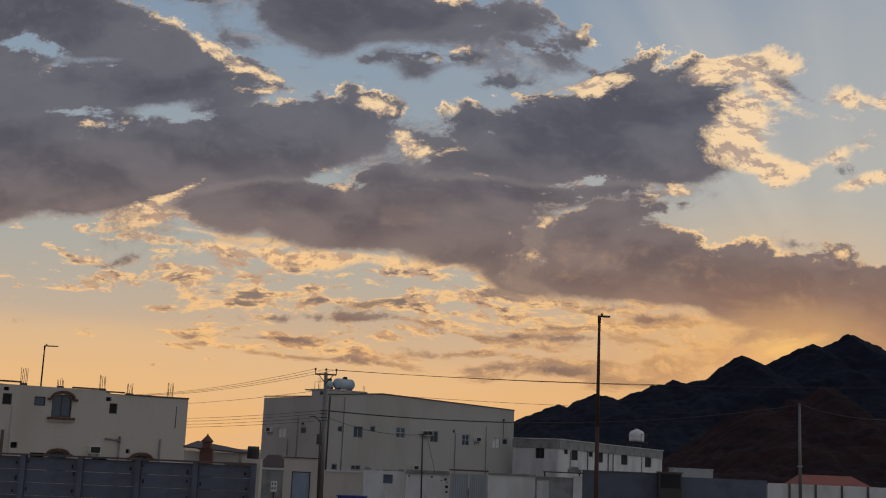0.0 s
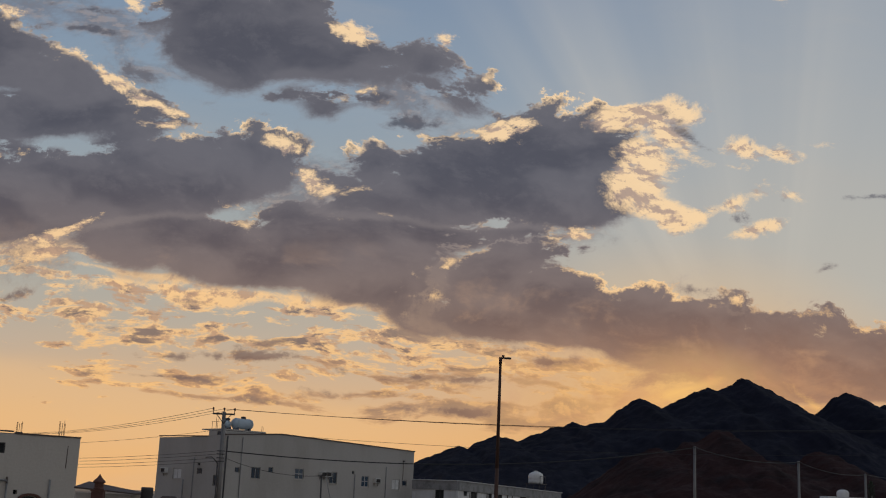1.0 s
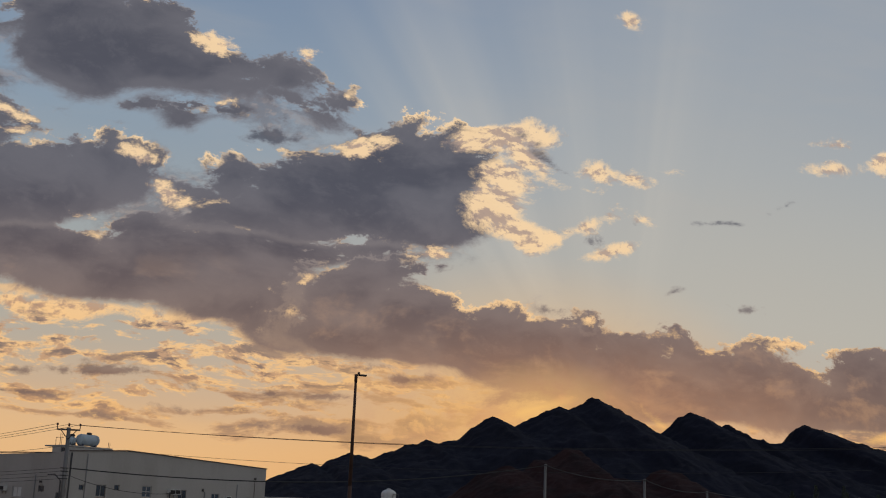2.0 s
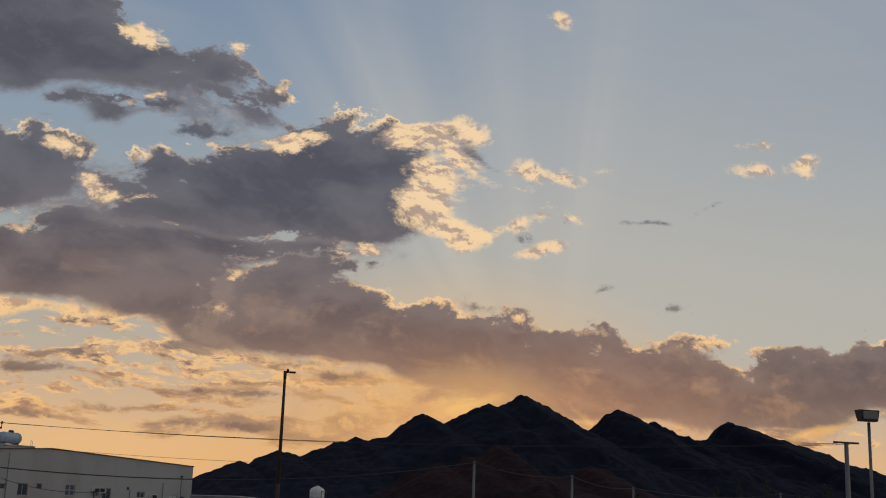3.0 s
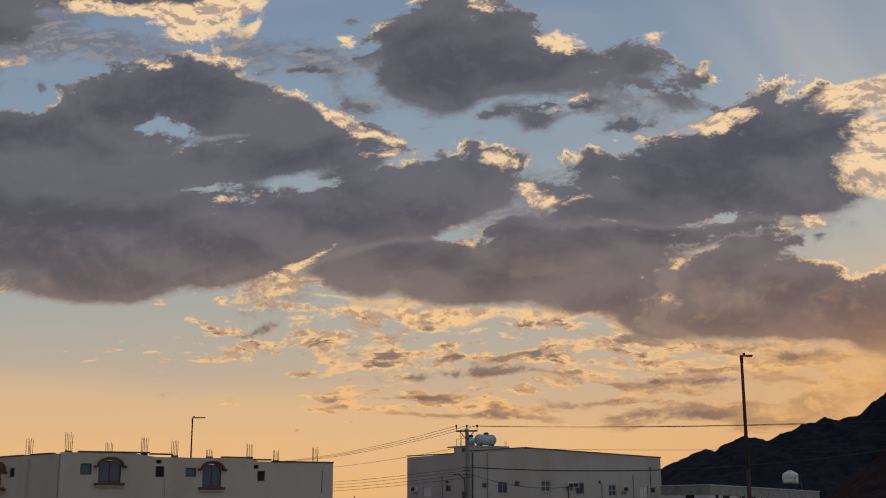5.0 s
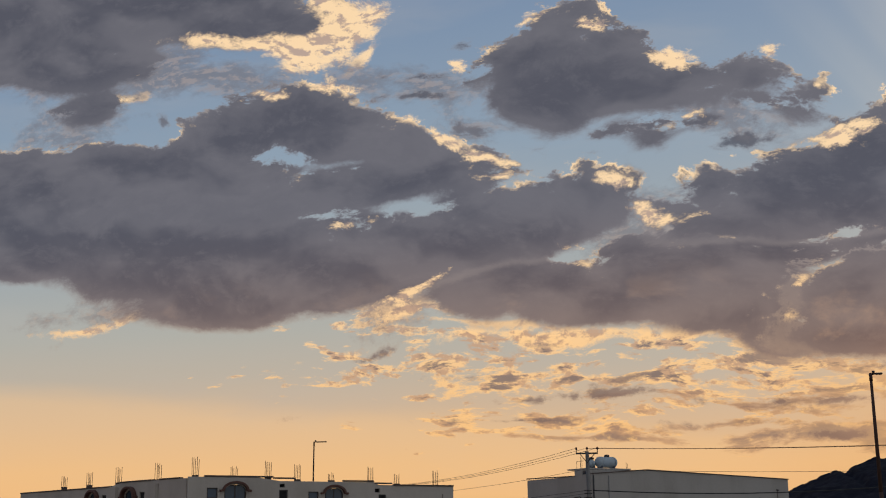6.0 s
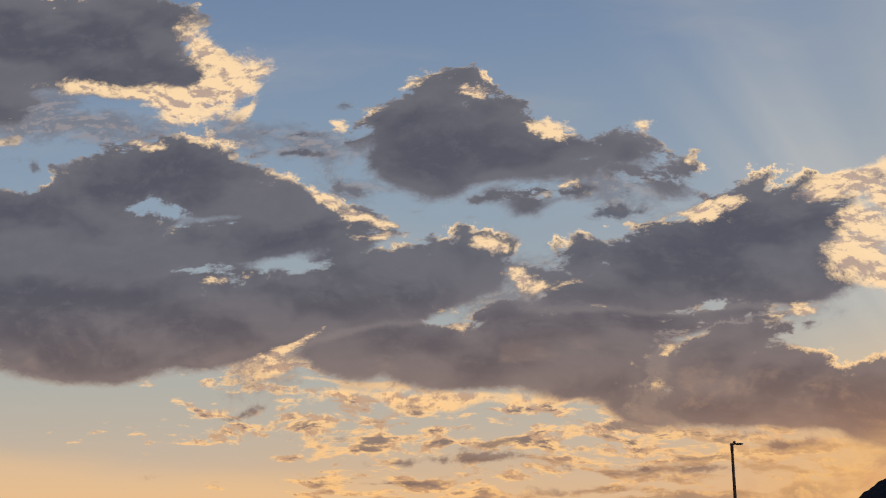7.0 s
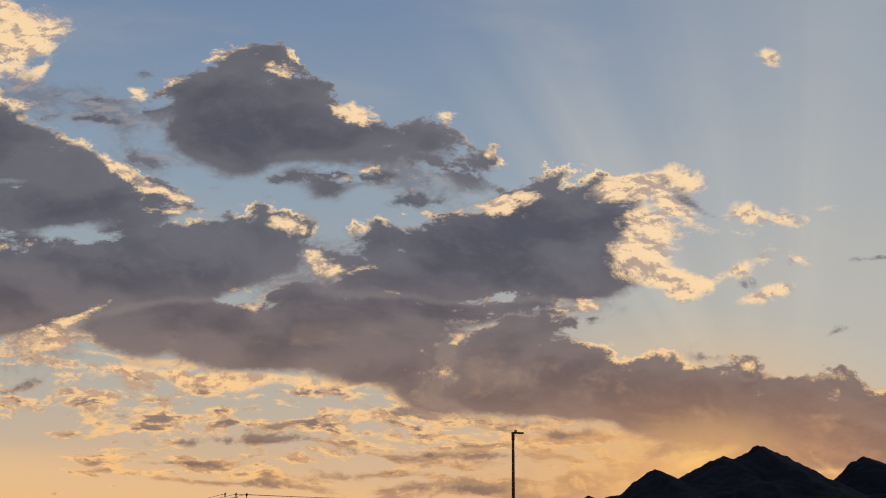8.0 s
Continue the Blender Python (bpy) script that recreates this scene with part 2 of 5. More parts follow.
class Net:
    """Short hand for building node trees."""

    def __init__(self, tree):
        self.tree = tree

    def node(self, kind, operation=""):
        n = self.tree.nodes.new(kind)
        if operation:
            n.operation = operation
        return n

    def put(self, socket, value):
        if isinstance(value, bpy.types.NodeSocket):
            self.tree.links.new(value, socket)
        else:
            socket.default_value = value

    def math(self, op, *args, clamp=False):
        n = self.node("ShaderNodeMath", op)
        n.use_clamp = clamp
        for i, a in enumerate(args):
            self.put(n.inputs[i], a)
        return n.outputs[0]

    def vec(self, op, *args):
        n = self.node("ShaderNodeVectorMath", op)
        for i, a in enumerate(args):
            self.put(n.inputs[i], a)
        return n.outputs["Value"] if op in ("LENGTH", "DOT_PRODUCT", "DISTANCE") else n.outputs[0]

    def xyz(self, x, y, z):
        n = self.node("ShaderNodeCombineXYZ")
        for i, a in enumerate((x, y, z)):
            self.put(n.inputs[i], a)
        return n.outputs[0]

    def noise(self, vector, scale, detail=4.0, rough=0.55, colour=False):
        n = self.node("ShaderNodeTexNoise")
        self.put(n.inputs["Vector"], vector)
        n.inputs["Scale"].default_value, n.inputs["Detail"].default_value, n.inputs["Roughness"].default_value = scale, detail, rough
        return n.outputs["Color" if colour else "Fac"]

    def range(self, value, lo, hi, a=0.0, b=1.0, smooth=True):
        n = self.node("ShaderNodeMapRange")
        n.interpolation_type = "SMOOTHSTEP" if smooth else "LINEAR"
        for i, x in enumerate((value, lo, hi, a, b)):
            self.put(n.inputs[i], x)
        return n.outputs[0]

    def mix(self, fac, a, b, blend="MIX"):
        n = self.node("ShaderNodeMix")
        n.data_type, n.blend_type = "RGBA", blend
        self.put(n.inputs[0], fac)
        self.put(n.inputs[6], a if isinstance(a, bpy.types.NodeSocket) else (*a, 1))
        self.put(n.inputs[7], b if isinstance(b, bpy.types.NodeSocket) else (*b, 1))
        return n.outputs[2]

    def ramp(self, fac, stops):
        n = self.node("ShaderNodeValToRGB")
        while len(n.color_ramp.elements) < len(stops):
            n.color_ramp.elements.new(0.5)
        for e, (p, c) in zip(n.color_ramp.elements, stops):
            e.position, e.color = p, (*c, 1)
        self.put(n.inputs[0], fac)
        return n.outputs[0]


def puffs(net, p, items):
    """How far p lies outside the nearest of some soft-joined ovals (negative inside)."""
    near = None
    pu, pv = p
    for u, v, ru, rv, turn in items:
        m = net.node("ShaderNodeMapping")
        m.vector_type = "TEXTURE"
        net.put(m.inputs[0], net.xyz(pu, pv, 0.0 if near is None else near))
        r = min(ru, rv) ** 0.6 * max(ru, rv) ** 0.4      # long ovals keep flat sides and ragged ends
        m.inputs[1].default_value = (u, v, 0)
        m.inputs[2].default_value = (0, 0, radians(turn))
        m.inputs[3].default_value = (ru / r, rv / r, 1e7)
        d = net.math("SUBTRACT", net.vec("LENGTH", m.outputs[0]), r)
        near = d if near is None else net.math("SMOOTH_MIN", near, d, 0.012)
    return near


def build_sky():
    world = bpy.data.worlds.new("evening_sky")
    scene.world = world
    world.use_nodes = True
    tree = world.node_tree
    tree.nodes.clear()
    net = Net(tree)
    way = net.node("ShaderNodeTexCoord").outputs["Generated"]
    sep = net.node("ShaderNodeSeparateXYZ")
    net.put(sep.inputs[0], way)
    x, y, z = sep.outputs
    # plane of the western sky: u to the right, v up
    yy = net.math("MAXIMUM", y, 0.08)
    u, v = net.math("DIVIDE", x, yy), net.math("DIVIDE", z, yy)
    # noise space: flattened upwards as the clouds are
    q = net.vec("MULTIPLY", net.xyz(u, v, 0.3), (1.0, 1.55, 1.0))
    warp = net.noise(q, 9.0, 2.0, 0.5, colour=True)
    bend = net.vec("SUBTRACT", warp, (0.5, 0.5, 0.5))
    bent = net.node("ShaderNodeSeparateXYZ")
    net.put(bent.inputs[0], net.vec("MULTIPLY_ADD", bend, (0.035, 0.025, 0.0), net.xyz(u, v, 0.0)))
    p = bent.outputs[0], bent.outputs[1]
    q2 = net.vec("MULTIPLY_ADD", bend, (0.05, 0.05, 0.05), q)
    n = net.math("SUBTRACT", net.noise(q2, 17.0, 10.0, 0.71), 0.5)
    up = net.math("SUBTRACT", net.noise(net.vec("ADD", q2, (0.004, 0.012, 0.0)), 17.0, 10.0, 0.71), 0.5)
    n3 = net.noise(q2, 42.0, 4.0, 0.6)
    flick = net.math("SUBTRACT", n3, net.noise(net.vec("ADD", q2, (0.002, 0.006, 0.0)), 42.0, 4.0, 0.6))
    relief = net.math("SUBTRACT", n, up)      # above zero where the puff is open to the upper light

    # clear air: gold at the horizon, grey-blue above; the eastern sky behind is a dull rose grey
    sky = net.ramp(net.math("MULTIPLY", v, 1.4), [
        (0.0, (0.86, 0.45, 0.175)), (0.076, (0.80, 0.475, 0.225)), (0.136, (0.64, 0.455, 0.30)), (0.196, (0.50, 0.435, 0.355)), (0.25, (0.43, 0.425, 0.385)),
        (0.35, (0.34, 0.385, 0.41)), (0.483, (0.265, 0.345, 0.435)), (0.72, (0.175, 0.255, 0.39)), (1.0, (0.11, 0.17, 0.30))])
    air = net.node("ShaderNodeTexSky")
    air.sky_type, air.sun_disc, air.sun_elevation, air.sun_rotation = "NISHITA", False, SUN_EL, SUN_AZ
    air.air_density, air.dust_density, air.ozone_density = 1.2, 4.0, 1.0
    sky = net.mix(1.0, sky, net.vec("MULTIPLY", air.outputs[0], (0.004, 0.004, 0.004)), "ADD")
    east = net.ramp(z, [(0.0, (0.30, 0.27, 0.265)), (0.25, (0.25, 0.25, 0.28)), (0.7, (0.15, 0.18, 0.25))])
    sky = net.mix(net.range(y, 0.25, -0.05), sky, east)
    sun_u, sun_v = math.tan(SUN_AZ), math.tan(SUN_EL) / math.cos(SUN_AZ)
    du, dv = net.math("SUBTRACT", u, sun_u), net.math("SUBTRACT", v, sun_v)
    away = net.math("SQRT", net.math("ADD", net.math("MULTIPLY", du, du), net.math("MULTIPLY", dv, dv)))

    # pale haze in the air round the sun and east of it
    haze = net.math("MULTIPLY", net.range(u, 0.05, 0.50), net.range(v, 0.08, 0.2))
    sky = net.mix(net.math("MULTIPLY", haze, 0.68), sky, net.mix(net.range(v, 0.22, 0.50), (0.54, 0.515, 0.455), (0.40, 0.43, 0.455)))
    veil = net.noise(net.vec("MULTIPLY", q2, (0.6, 1.6, 1.0)), 7.0, 4.0, 0.55)
    sky = net.mix(net.range(veil, 0.45, 0.75, 0.0, 0.16), sky, (0.50, 0.46, 0.42))

    # brighter air under the slanting edge of a high haze sheet
    sheet = net.range(net.math("MULTIPLY_ADD", u, 0.09, net.math("MULTIPLY_ADD", veil, 0.03, v)), 0.105, 0.075)
    sky = net.mix(net.math("MULTIPLY", sheet, net.range(u, 0.25, -0.1, 0.0, 0.32)), sky, (0.98, 0.60, 0.27))

    # beams fanning out from the hidden sun
    turn = net.math("DIVIDE", net.math("ARCTAN2", dv, du), math.pi)
    fan = net.ramp(turn, [(d / 180, (k, k, k)) for d, k in BEAMS])
    fan.node.color_ramp.interpolation = "B_SPLINE"
    ripple = net.noise(net.xyz(turn, 0.0, 0.0), 30.0, 2.0, 0.6)
    fan = net.math("MULTIPLY", fan, net.range(ripple, 0.3, 0.7, 0.6, 1.1))
    beam = net.math("MULTIPLY", fan, net.math("MULTIPLY", net.range(away, 0.10, 0.22), net.range(away, 0.62, 0.3)))
    sky = net.mix(net.math("MULTIPLY", beam, 0.42), sky, (0.76, 0.69, 0.58))

    warm = net.range(v, 0.30, 0.06)            # clouds turn from cream and slate to amber and brown near the horizon
    lit = net.mix(warm, (1.0, 0.72, 0.43), (1.0, 0.57, 0.22))
    half = net.mix(warm, (0.50, 0.37, 0.30), (0.62, 0.34, 0.17))
    core = net.mix(warm, (0.092, 0.095, 0.122), (0.220, 0.142, 0.114))
    pale = net.mix(warm, (0.175, 0.172, 0.198), (0.36, 0.235, 0.17))
    form = net.math("SUBTRACT", net.noise(q2, 8.0, 4.0, 0.5), net.noise(net.vec("ADD", q2, (0.008, 0.032, 0.0)), 8.0, 4.0, 0.5))

    body = net.mix(net.range(form, -0.10, 0.12, 0.0, 0.62), core, pale)
    ember = net.math("MULTIPLY", net.range(net.noise(q2, 14.0, 6.0, 0.6), 0.54, 0.70), net.range(warm, 0.15, 0.7, 0.0, 0.5))
    body = net.mix(ember, body, half)
    body = net.mix(net.range(relief, -0.02, 0.14, 0.0, 0.28), body, pale)

    # broken field low over the horizon
    qb = net.vec("MULTIPLY", q2, (1.0, 2.2, 1.0))
    nb = net.noise(qb, 22.0, 8.0, 0.62)
    fb = net.math("SUBTRACT", net.math("SUBTRACT", nb, 0.495), net.math("MULTIPLY", net.math("MAXIMUM", puffs(net, p, BROKEN), -0.02), 2.6))
    tone = net.mix(net.range(net.math("SUBTRACT", fb, net.math("ADD", relief, flick)), 0.03, 0.17), lit, half)
    tone = net.mix(net.range(fb, 0.09, 0.17), tone, body)
    colour = net.mix(net.math("MULTIPLY", net.range(fb, 0.0, 0.08), 0.85), sky, tone)

    # brown streaks low over the horizon
    fq = net.math("SUBTRACT", net.math("MULTIPLY_ADD", net.math("SUBTRACT", nb, 0.5), 0.075, 0.006), puffs(net, p, LOW))
    streak = net.mix(net.range(net.math("ADD", relief, flick), 0.02, 0.20, 0.0, 0.7), net.mix(net.range(fq, 0.0, 0.02), half, body), lit)
    colour = net.mix(net.range(fq, 0.0, 0.010, 0.0, 0.82), colour, streak)

    # thin clouds that the sun shines through
    fine = net.math("MULTIPLY", n, 0.065)
    shine = net.mix(net.range(net.math("ADD", relief, flick), 0.04, -0.11), lit, half)
    fg = net.math("SUBTRACT", net.math("ADD", fine, 0.003), puffs(net, p, GOLD))
    colour = net.mix(net.range(fg, 0.0, 0.012, 0.0, 0.92), colour, shine)

    # thin veils between the banks
    ft = net.math("SUBTRACT", net.math("MULTIPLY_ADD", n, 0.16, 0.010), puffs(net, p, THIN))
    colour = net.mix(net.range(ft, -0.004, 0.040, 0.0, 0.72), colour, net.mix(net.range(flick, -0.02, 0.10, 0.0, 0.45), pale, half))

    # the glow over the ridge where the sun has just gone behind it
    flare = net.mix(net.range(n, -0.05, 0.15), (1.0, 0.58, 0.19), (0.85, 0.46, 0.18))
    du, dv = net.math("SUBTRACT", u, 0.300), net.math("SUBTRACT", v, 0.095)
    near = net.math("SQRT", net.math("ADD", net.math("MULTIPLY", du, du), net.math("MULTIPLY", dv, net.math("MULTIPLY", dv, 3.0))))
    colour = net.mix(net.math("MULTIPLY", net.math("POWER", net.range(near, 0.26, 0.0, 0, 1, False), 1.3), 0.9), colour, flare)

    # thick clouds: flat dark undersides, billowing tops; where their upper rims are thin the sun lights them through
    heap = net.node("ShaderNodeTexVoronoi")
    heap.feature, heap.distance = "SMOOTH_F1", "EUCLIDEAN"
    net.put(heap.inputs["Vector"], q2)
    heap.inputs["Scale"].default_value, heap.inputs["Detail"].default_value, heap.inputs["Smoothness"].default_value = 38.0, 2.0, 0.4
    billow = net.math("MULTIPLY_ADD", heap.outputs["Distance"], -0.014, 0.006)
    above = net.math("ADD", p[0], 0.004), net.math("ADD", p[1], 0.012)
    gap = net.math("MULTIPLY_ADD", n, 0.16, net.math("MULTIPLY_ADD", puffs(net, p, GAPS), 1.6, 0.006))
    patch = net.range(net.math("MULTIPLY_ADD", net.range(away, 0.5, 0.1), 0.10, net.noise(q, 13.0, 3.0, 0.6)), 0.47, 0.62)
    dull = net.mix(warm, (0.25, 0.245, 0.27), (0.56, 0.35, 0.20))

    def bank(behind, ovals):
        out_here, out_above = puffs(net, p, ovals), puffs(net, above, ovals)
        side = net.math("SUBTRACT", out_above, out_here)        # above zero towards upper edges, below towards lower ones
        rough = net.range(side, -0.010, 0.006, 0.035, 0.095)
        crown = net.math("MULTIPLY_ADD", net.range(side, -0.004, 0.008), billow, 0.019)
        fd = net.math("MINIMUM", net.math("SUBTRACT", net.math("MULTIPLY_ADD", n, rough, crown), out_here), gap)
        fa = net.math("MINIMUM", net.math("SUBTRACT", net.math("MULTIPLY_ADD", up, rough, crown), out_above), gap)
        rim = net.range(net.math("SUBTRACT", fd, fa), -0.001, 0.012)
        bright = net.math("MULTIPLY", rim, patch)
        inner = net.math("SUBTRACT", fd, net.math("MULTIPLY", bright, 0.003))
        inside = net.mix(net.range(fd, 0.040, 0.008, 0.0, 0.42), body, pale)
        tone = net.mix(net.range(inner, 0.001, net.math("MULTIPLY_ADD", rim, -0.006, 0.016)), net.mix(bright, dull, lit), inside)
        return net.mix(net.range(fd, 0.0, net.math("MULTIPLY_ADD", rim, -0.010, 0.015)), behind, tone)

    colour = bank(colour, DARK_BAND)
    colour = bank(colour, DARK_RIDGE)
    colour = bank(colour, DARK_WEST + DARK_TOP + DARK_MAIN)

    # ends of the banks that are thin enough to glow, blending into the dark
    fl = net.math("SUBTRACT", net.math("MULTIPLY_ADD", n, 0.085, 0.010), puffs(net, p, LIT_ENDS))
    colour = net.mix(net.range(fl, 0.0, 0.016, 0.0, 0.95), colour, shine)

    # shreds of grey cloud, and bright caps in front of the dark banks
    fs = net.math("SUBTRACT", net.math("MULTIPLY_ADD", n, 0.07, 0.003), puffs(net, p, SHREDS))
    tone = net.mix(net.range(fs, 0.002, 0.010), net.mix(warm, (0.27, 0.26, 0.28), (0.50, 0.32, 0.20)), body)
    colour = net.mix(net.range(fs, 0.0, 0.012, 0.0, 0.85), colour, tone)
    fc = net.math("SUBTRACT", net.math("MULTIPLY_ADD", n, 0.085, 0.0015), puffs(net, p, CAPS))
    colour = net.mix(net.range(fc, 0.0, 0.010, 0.0, 0.95), colour, shine)

    # the bank over the ridge is lit through from below
    through_light = net.math("MULTIPLY", net.range(v, 0.20, 0.07), net.range(net.math("ABSOLUTE", net.math("SUBTRACT", u, 0.34)), 0.34, 0.0))
    colour = net.mix(net.math("MULTIPLY", through_light, net.range(n, -0.2, 0.2, 0.45, 0.75)), colour, (0.62, 0.30, 0.15))
    colour = net.mix(net.math("MULTIPLY", net.math("POWER", net.range(near, 0.10, 0.0, 0, 1, False), 1.2), 0.75), colour, flare)

    # gold light breaking through under the bank along the ridge
    fp = net.math("SUBTRACT", net.math("MULTIPLY_ADD", n, 0.06, 0.002), puffs(net, p, PALE))
    colour = net.mix(net.range(fp, -0.004, 0.014, 0.0, 0.85), colour, flare)

    back = net.node("ShaderNodeBackground")
    net.put(back.inputs[0], colour)
    back.inputs[1].default_value = 1.0
    out = net.node("ShaderNodeOutputWorld")
    net.put(out.inputs[0], back.outputs[0])
    world.cycles.sampling_method, world.cycles.sample_map_resolution = "MANUAL", 256


build_sky()
sun = new("sun", bpy.data.lights.new("sun", "SUN"))
sun.data.energy, sun.data.angle, sun.data.color = 2.5, radians(0.5), (1.0, 0.72, 0.45)
sun.matrix_world = look((0, 0, 0), (-math.sin(SUN_AZ) * math.cos(SUN_EL), -math.cos(SUN_AZ) * math.cos(SUN_EL), -math.sin(SUN_EL)))


# ---------------------------------------------------------------- materials
def surface(name, base, rough=0.85, vary=0.25, size=1.0, fine=12.0, bump=0.2, stain=(0.5, 0.45, 0.4), stain_amount=0.25, metal=0.0, streak=1.0, tint=0.0, gloss=0.5):
    """A worn surface: broad stains, fine grain and a little relief, in metres."""
    m = bpy.data.materials.new(name)
    m.use_nodes = True
    tree = m.node_tree
    tree.nodes.clear()
    net = Net(tree)
    at = net.node("ShaderNodeTexCoord").outputs["Object"]
    broad = net.noise(net.vec("MULTIPLY", at, (1, 1, 1.0 / streak)), 0.9 / size, 5.0, 0.6)
    grain = net.noise(at, fine / size, 4.0, 0.65)
    col = net.mix(net.range(broad, 0.42, 0.68, 0.0, stain_amount), base, tuple(b * s for b, s in zip(base, stain)))
    col = net.mix(net.range(grain, 0.3, 0.7, 0.0, vary), col, tuple(b * 0.55 for b in base))
    if tint:
        info = net.node("ShaderNodeObjectInfo")
        col = net.mix(net.math("MULTIPLY", info.outputs["Random"], tint), col, tuple(b * 0.5 for b in base))
    s = net.node("ShaderNodeBsdfPrincipled")
    net.put(s.inputs["Base Color"], col)
    net.put(s.inputs["Roughness"], net.range(grain, 0.2, 0.8, rough - 0.1, min(1.0, rough + 0.08)))
    s.inputs["Metallic"].default_value = metal
    s.inputs["Specular IOR Level"].default_value = gloss
    if bump:
        b = net.node("ShaderNodeBump")
        b.inputs["Strength"].default_value, b.inputs["Distance"].default_value = bump, 0.05 * size
        net.put(b.inputs["Height"], grain)
        net.put(s.inputs["Normal"], b.outputs[0])
    out = net.node("ShaderNodeOutputMaterial")
    net.put(out.inputs[0], s.outputs[0])
    return m


SAND = surface("sand", (0.30, 0.23, 0.17), 0.95, size=4.0)
# Blue distance haze and dusk darkness are mixed into this rock colour.
ROCK_HAZED = surface("hazed_rock", (0.0120, 0.0130, 0.0235), 0.95, gloss=0.08, vary=0.35, size=60.0, fine=6, bump=0.4, stain_amount=0.5)
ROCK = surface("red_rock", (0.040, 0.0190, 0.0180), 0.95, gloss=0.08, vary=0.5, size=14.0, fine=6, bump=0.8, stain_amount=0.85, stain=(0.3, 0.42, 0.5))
PLASTER = surface("cream_plaster", (0.54, 0.495, 0.44), 0.9, vary=0.1, size=2.0, streak=4.0)
PLASTER2 = surface("pale_plaster", (0.46, 0.435, 0.405), 0.9, vary=0.1, size=2.5, streak=4.0)
WHITEWASH = surface("whitewash", (0.66, 0.66, 0.66), 0.9, vary=0.15, size=1.5, stain_amount=0.45, streak=3.0)
CONCRETE = surface("grey_concrete", (0.125, 0.145, 0.190), 0.92, vary=0.25, size=1.2, stain_amount=0.5, tint=0.25)
STEEL = surface("galvanised_steel", (0.22, 0.21, 0.20), 0.55, metal=0.6, vary=0.2, size=0.5)
DARK = surface("dark_metal", (0.05, 0.045, 0.045), 0.6, vary=0.2, size=0.4)


# ---------------------------------------------------------------- mesh helpers
def box(bm, x0, x1, y0, y1, z0, z1):
    v = [bm.verts.new((x, y, z)) for z in (z0, z1) for x, y in ((x0, y0), (x1, y0), (x1, y1), (x0, y1))]
    for f in ((3, 2, 1, 0), (4, 5, 6, 7), (0, 1, 5, 4), (1, 2, 6, 5), (2, 3, 7, 6), (3, 0, 4, 7)):
        bm.faces.new([v[i] for i in f])


def tube(bm, a, b, r0, r1=None, seg=10):
    """A capped round bar from a to b, tapering from r0 to r1."""
    a, b = Vector(a), Vector(b)
    r1 = r0 if r1 is None else r1
    turn = (b - a).to_track_quat("Z", "Y").to_matrix()
    rings = []
    for c, r in ((a, r0), (b, r1)):
        rings.append([bm.verts.new(c + turn @ Vector((r * math.cos(6.28319 * i / seg), r * math.sin(6.28319 * i / seg), 0))) for i in range(seg)])
    for i in range(seg):
        j = (i + 1) % seg
        bm.faces.new((rings[0][i], rings[0][j], rings[1][j], rings[1][i]))
    bm.faces.new(rings[0][::-1])
    bm.faces.new(rings[1])


def part(name, bm, material, parent=None, label="", smooth=False):
    me = bpy.data.meshes.new(name)
    bm.to_mesh(me)
    bm.free()
    me.materials.append(material)
    if smooth:
        me.polygons.foreach_set("use_smooth", [True] * len(me.polygons))
    ob = new(name, me)
    if parent is not None:
        ob.parent = parent
    return tagged(ob, label)


def boxes(name, sizes, material, parent=None, label=""):
    bm = bmesh.new()
    for s in sizes:
        box(bm, *s)
    return part(name, bm, material, parent, label)


def tubes(name, bars, material, parent=None, label="", seg=8):
    bm = bmesh.new()
    for a, b, *r in bars:
        tube(bm, a, b, *r, seg=seg)
    return part(name, bm, material, parent, label, smooth=True)


def thing(name, place, label, category, group="", kind=""):
    ob = new(name)
    ob.matrix_world = place
    return tagged(ob, label, category, group, kind)


def facing(p, q):
    """Frame of a facade from plan point p to q: x along it, y into the building, z up; and its length."""
    p, q = Vector((*p, 0)), Vector((*q, 0))
    turn = math.degrees(math.atan2(q.y - p.y, q.x - p.x))
    return pose(p.x, p.y, 0, 0, 0, turn), (q - p).length


# ---------------------------------------------------------------- ground and mountains
bm = bmesh.new()
for a, b in (((-5000, -5000), (5000, 5000)),):
    bm.faces.new([bm.verts.new((x, y, 0)) for x, y in ((a[0], a[1]), (b[0], a[1]), (b[0], b[1]), (a[0], b[1]))])
ground = tagged(part("ground", bm, SAND), "flat dusty sand and gravel ground of the settlement", "ground", kind="structure")


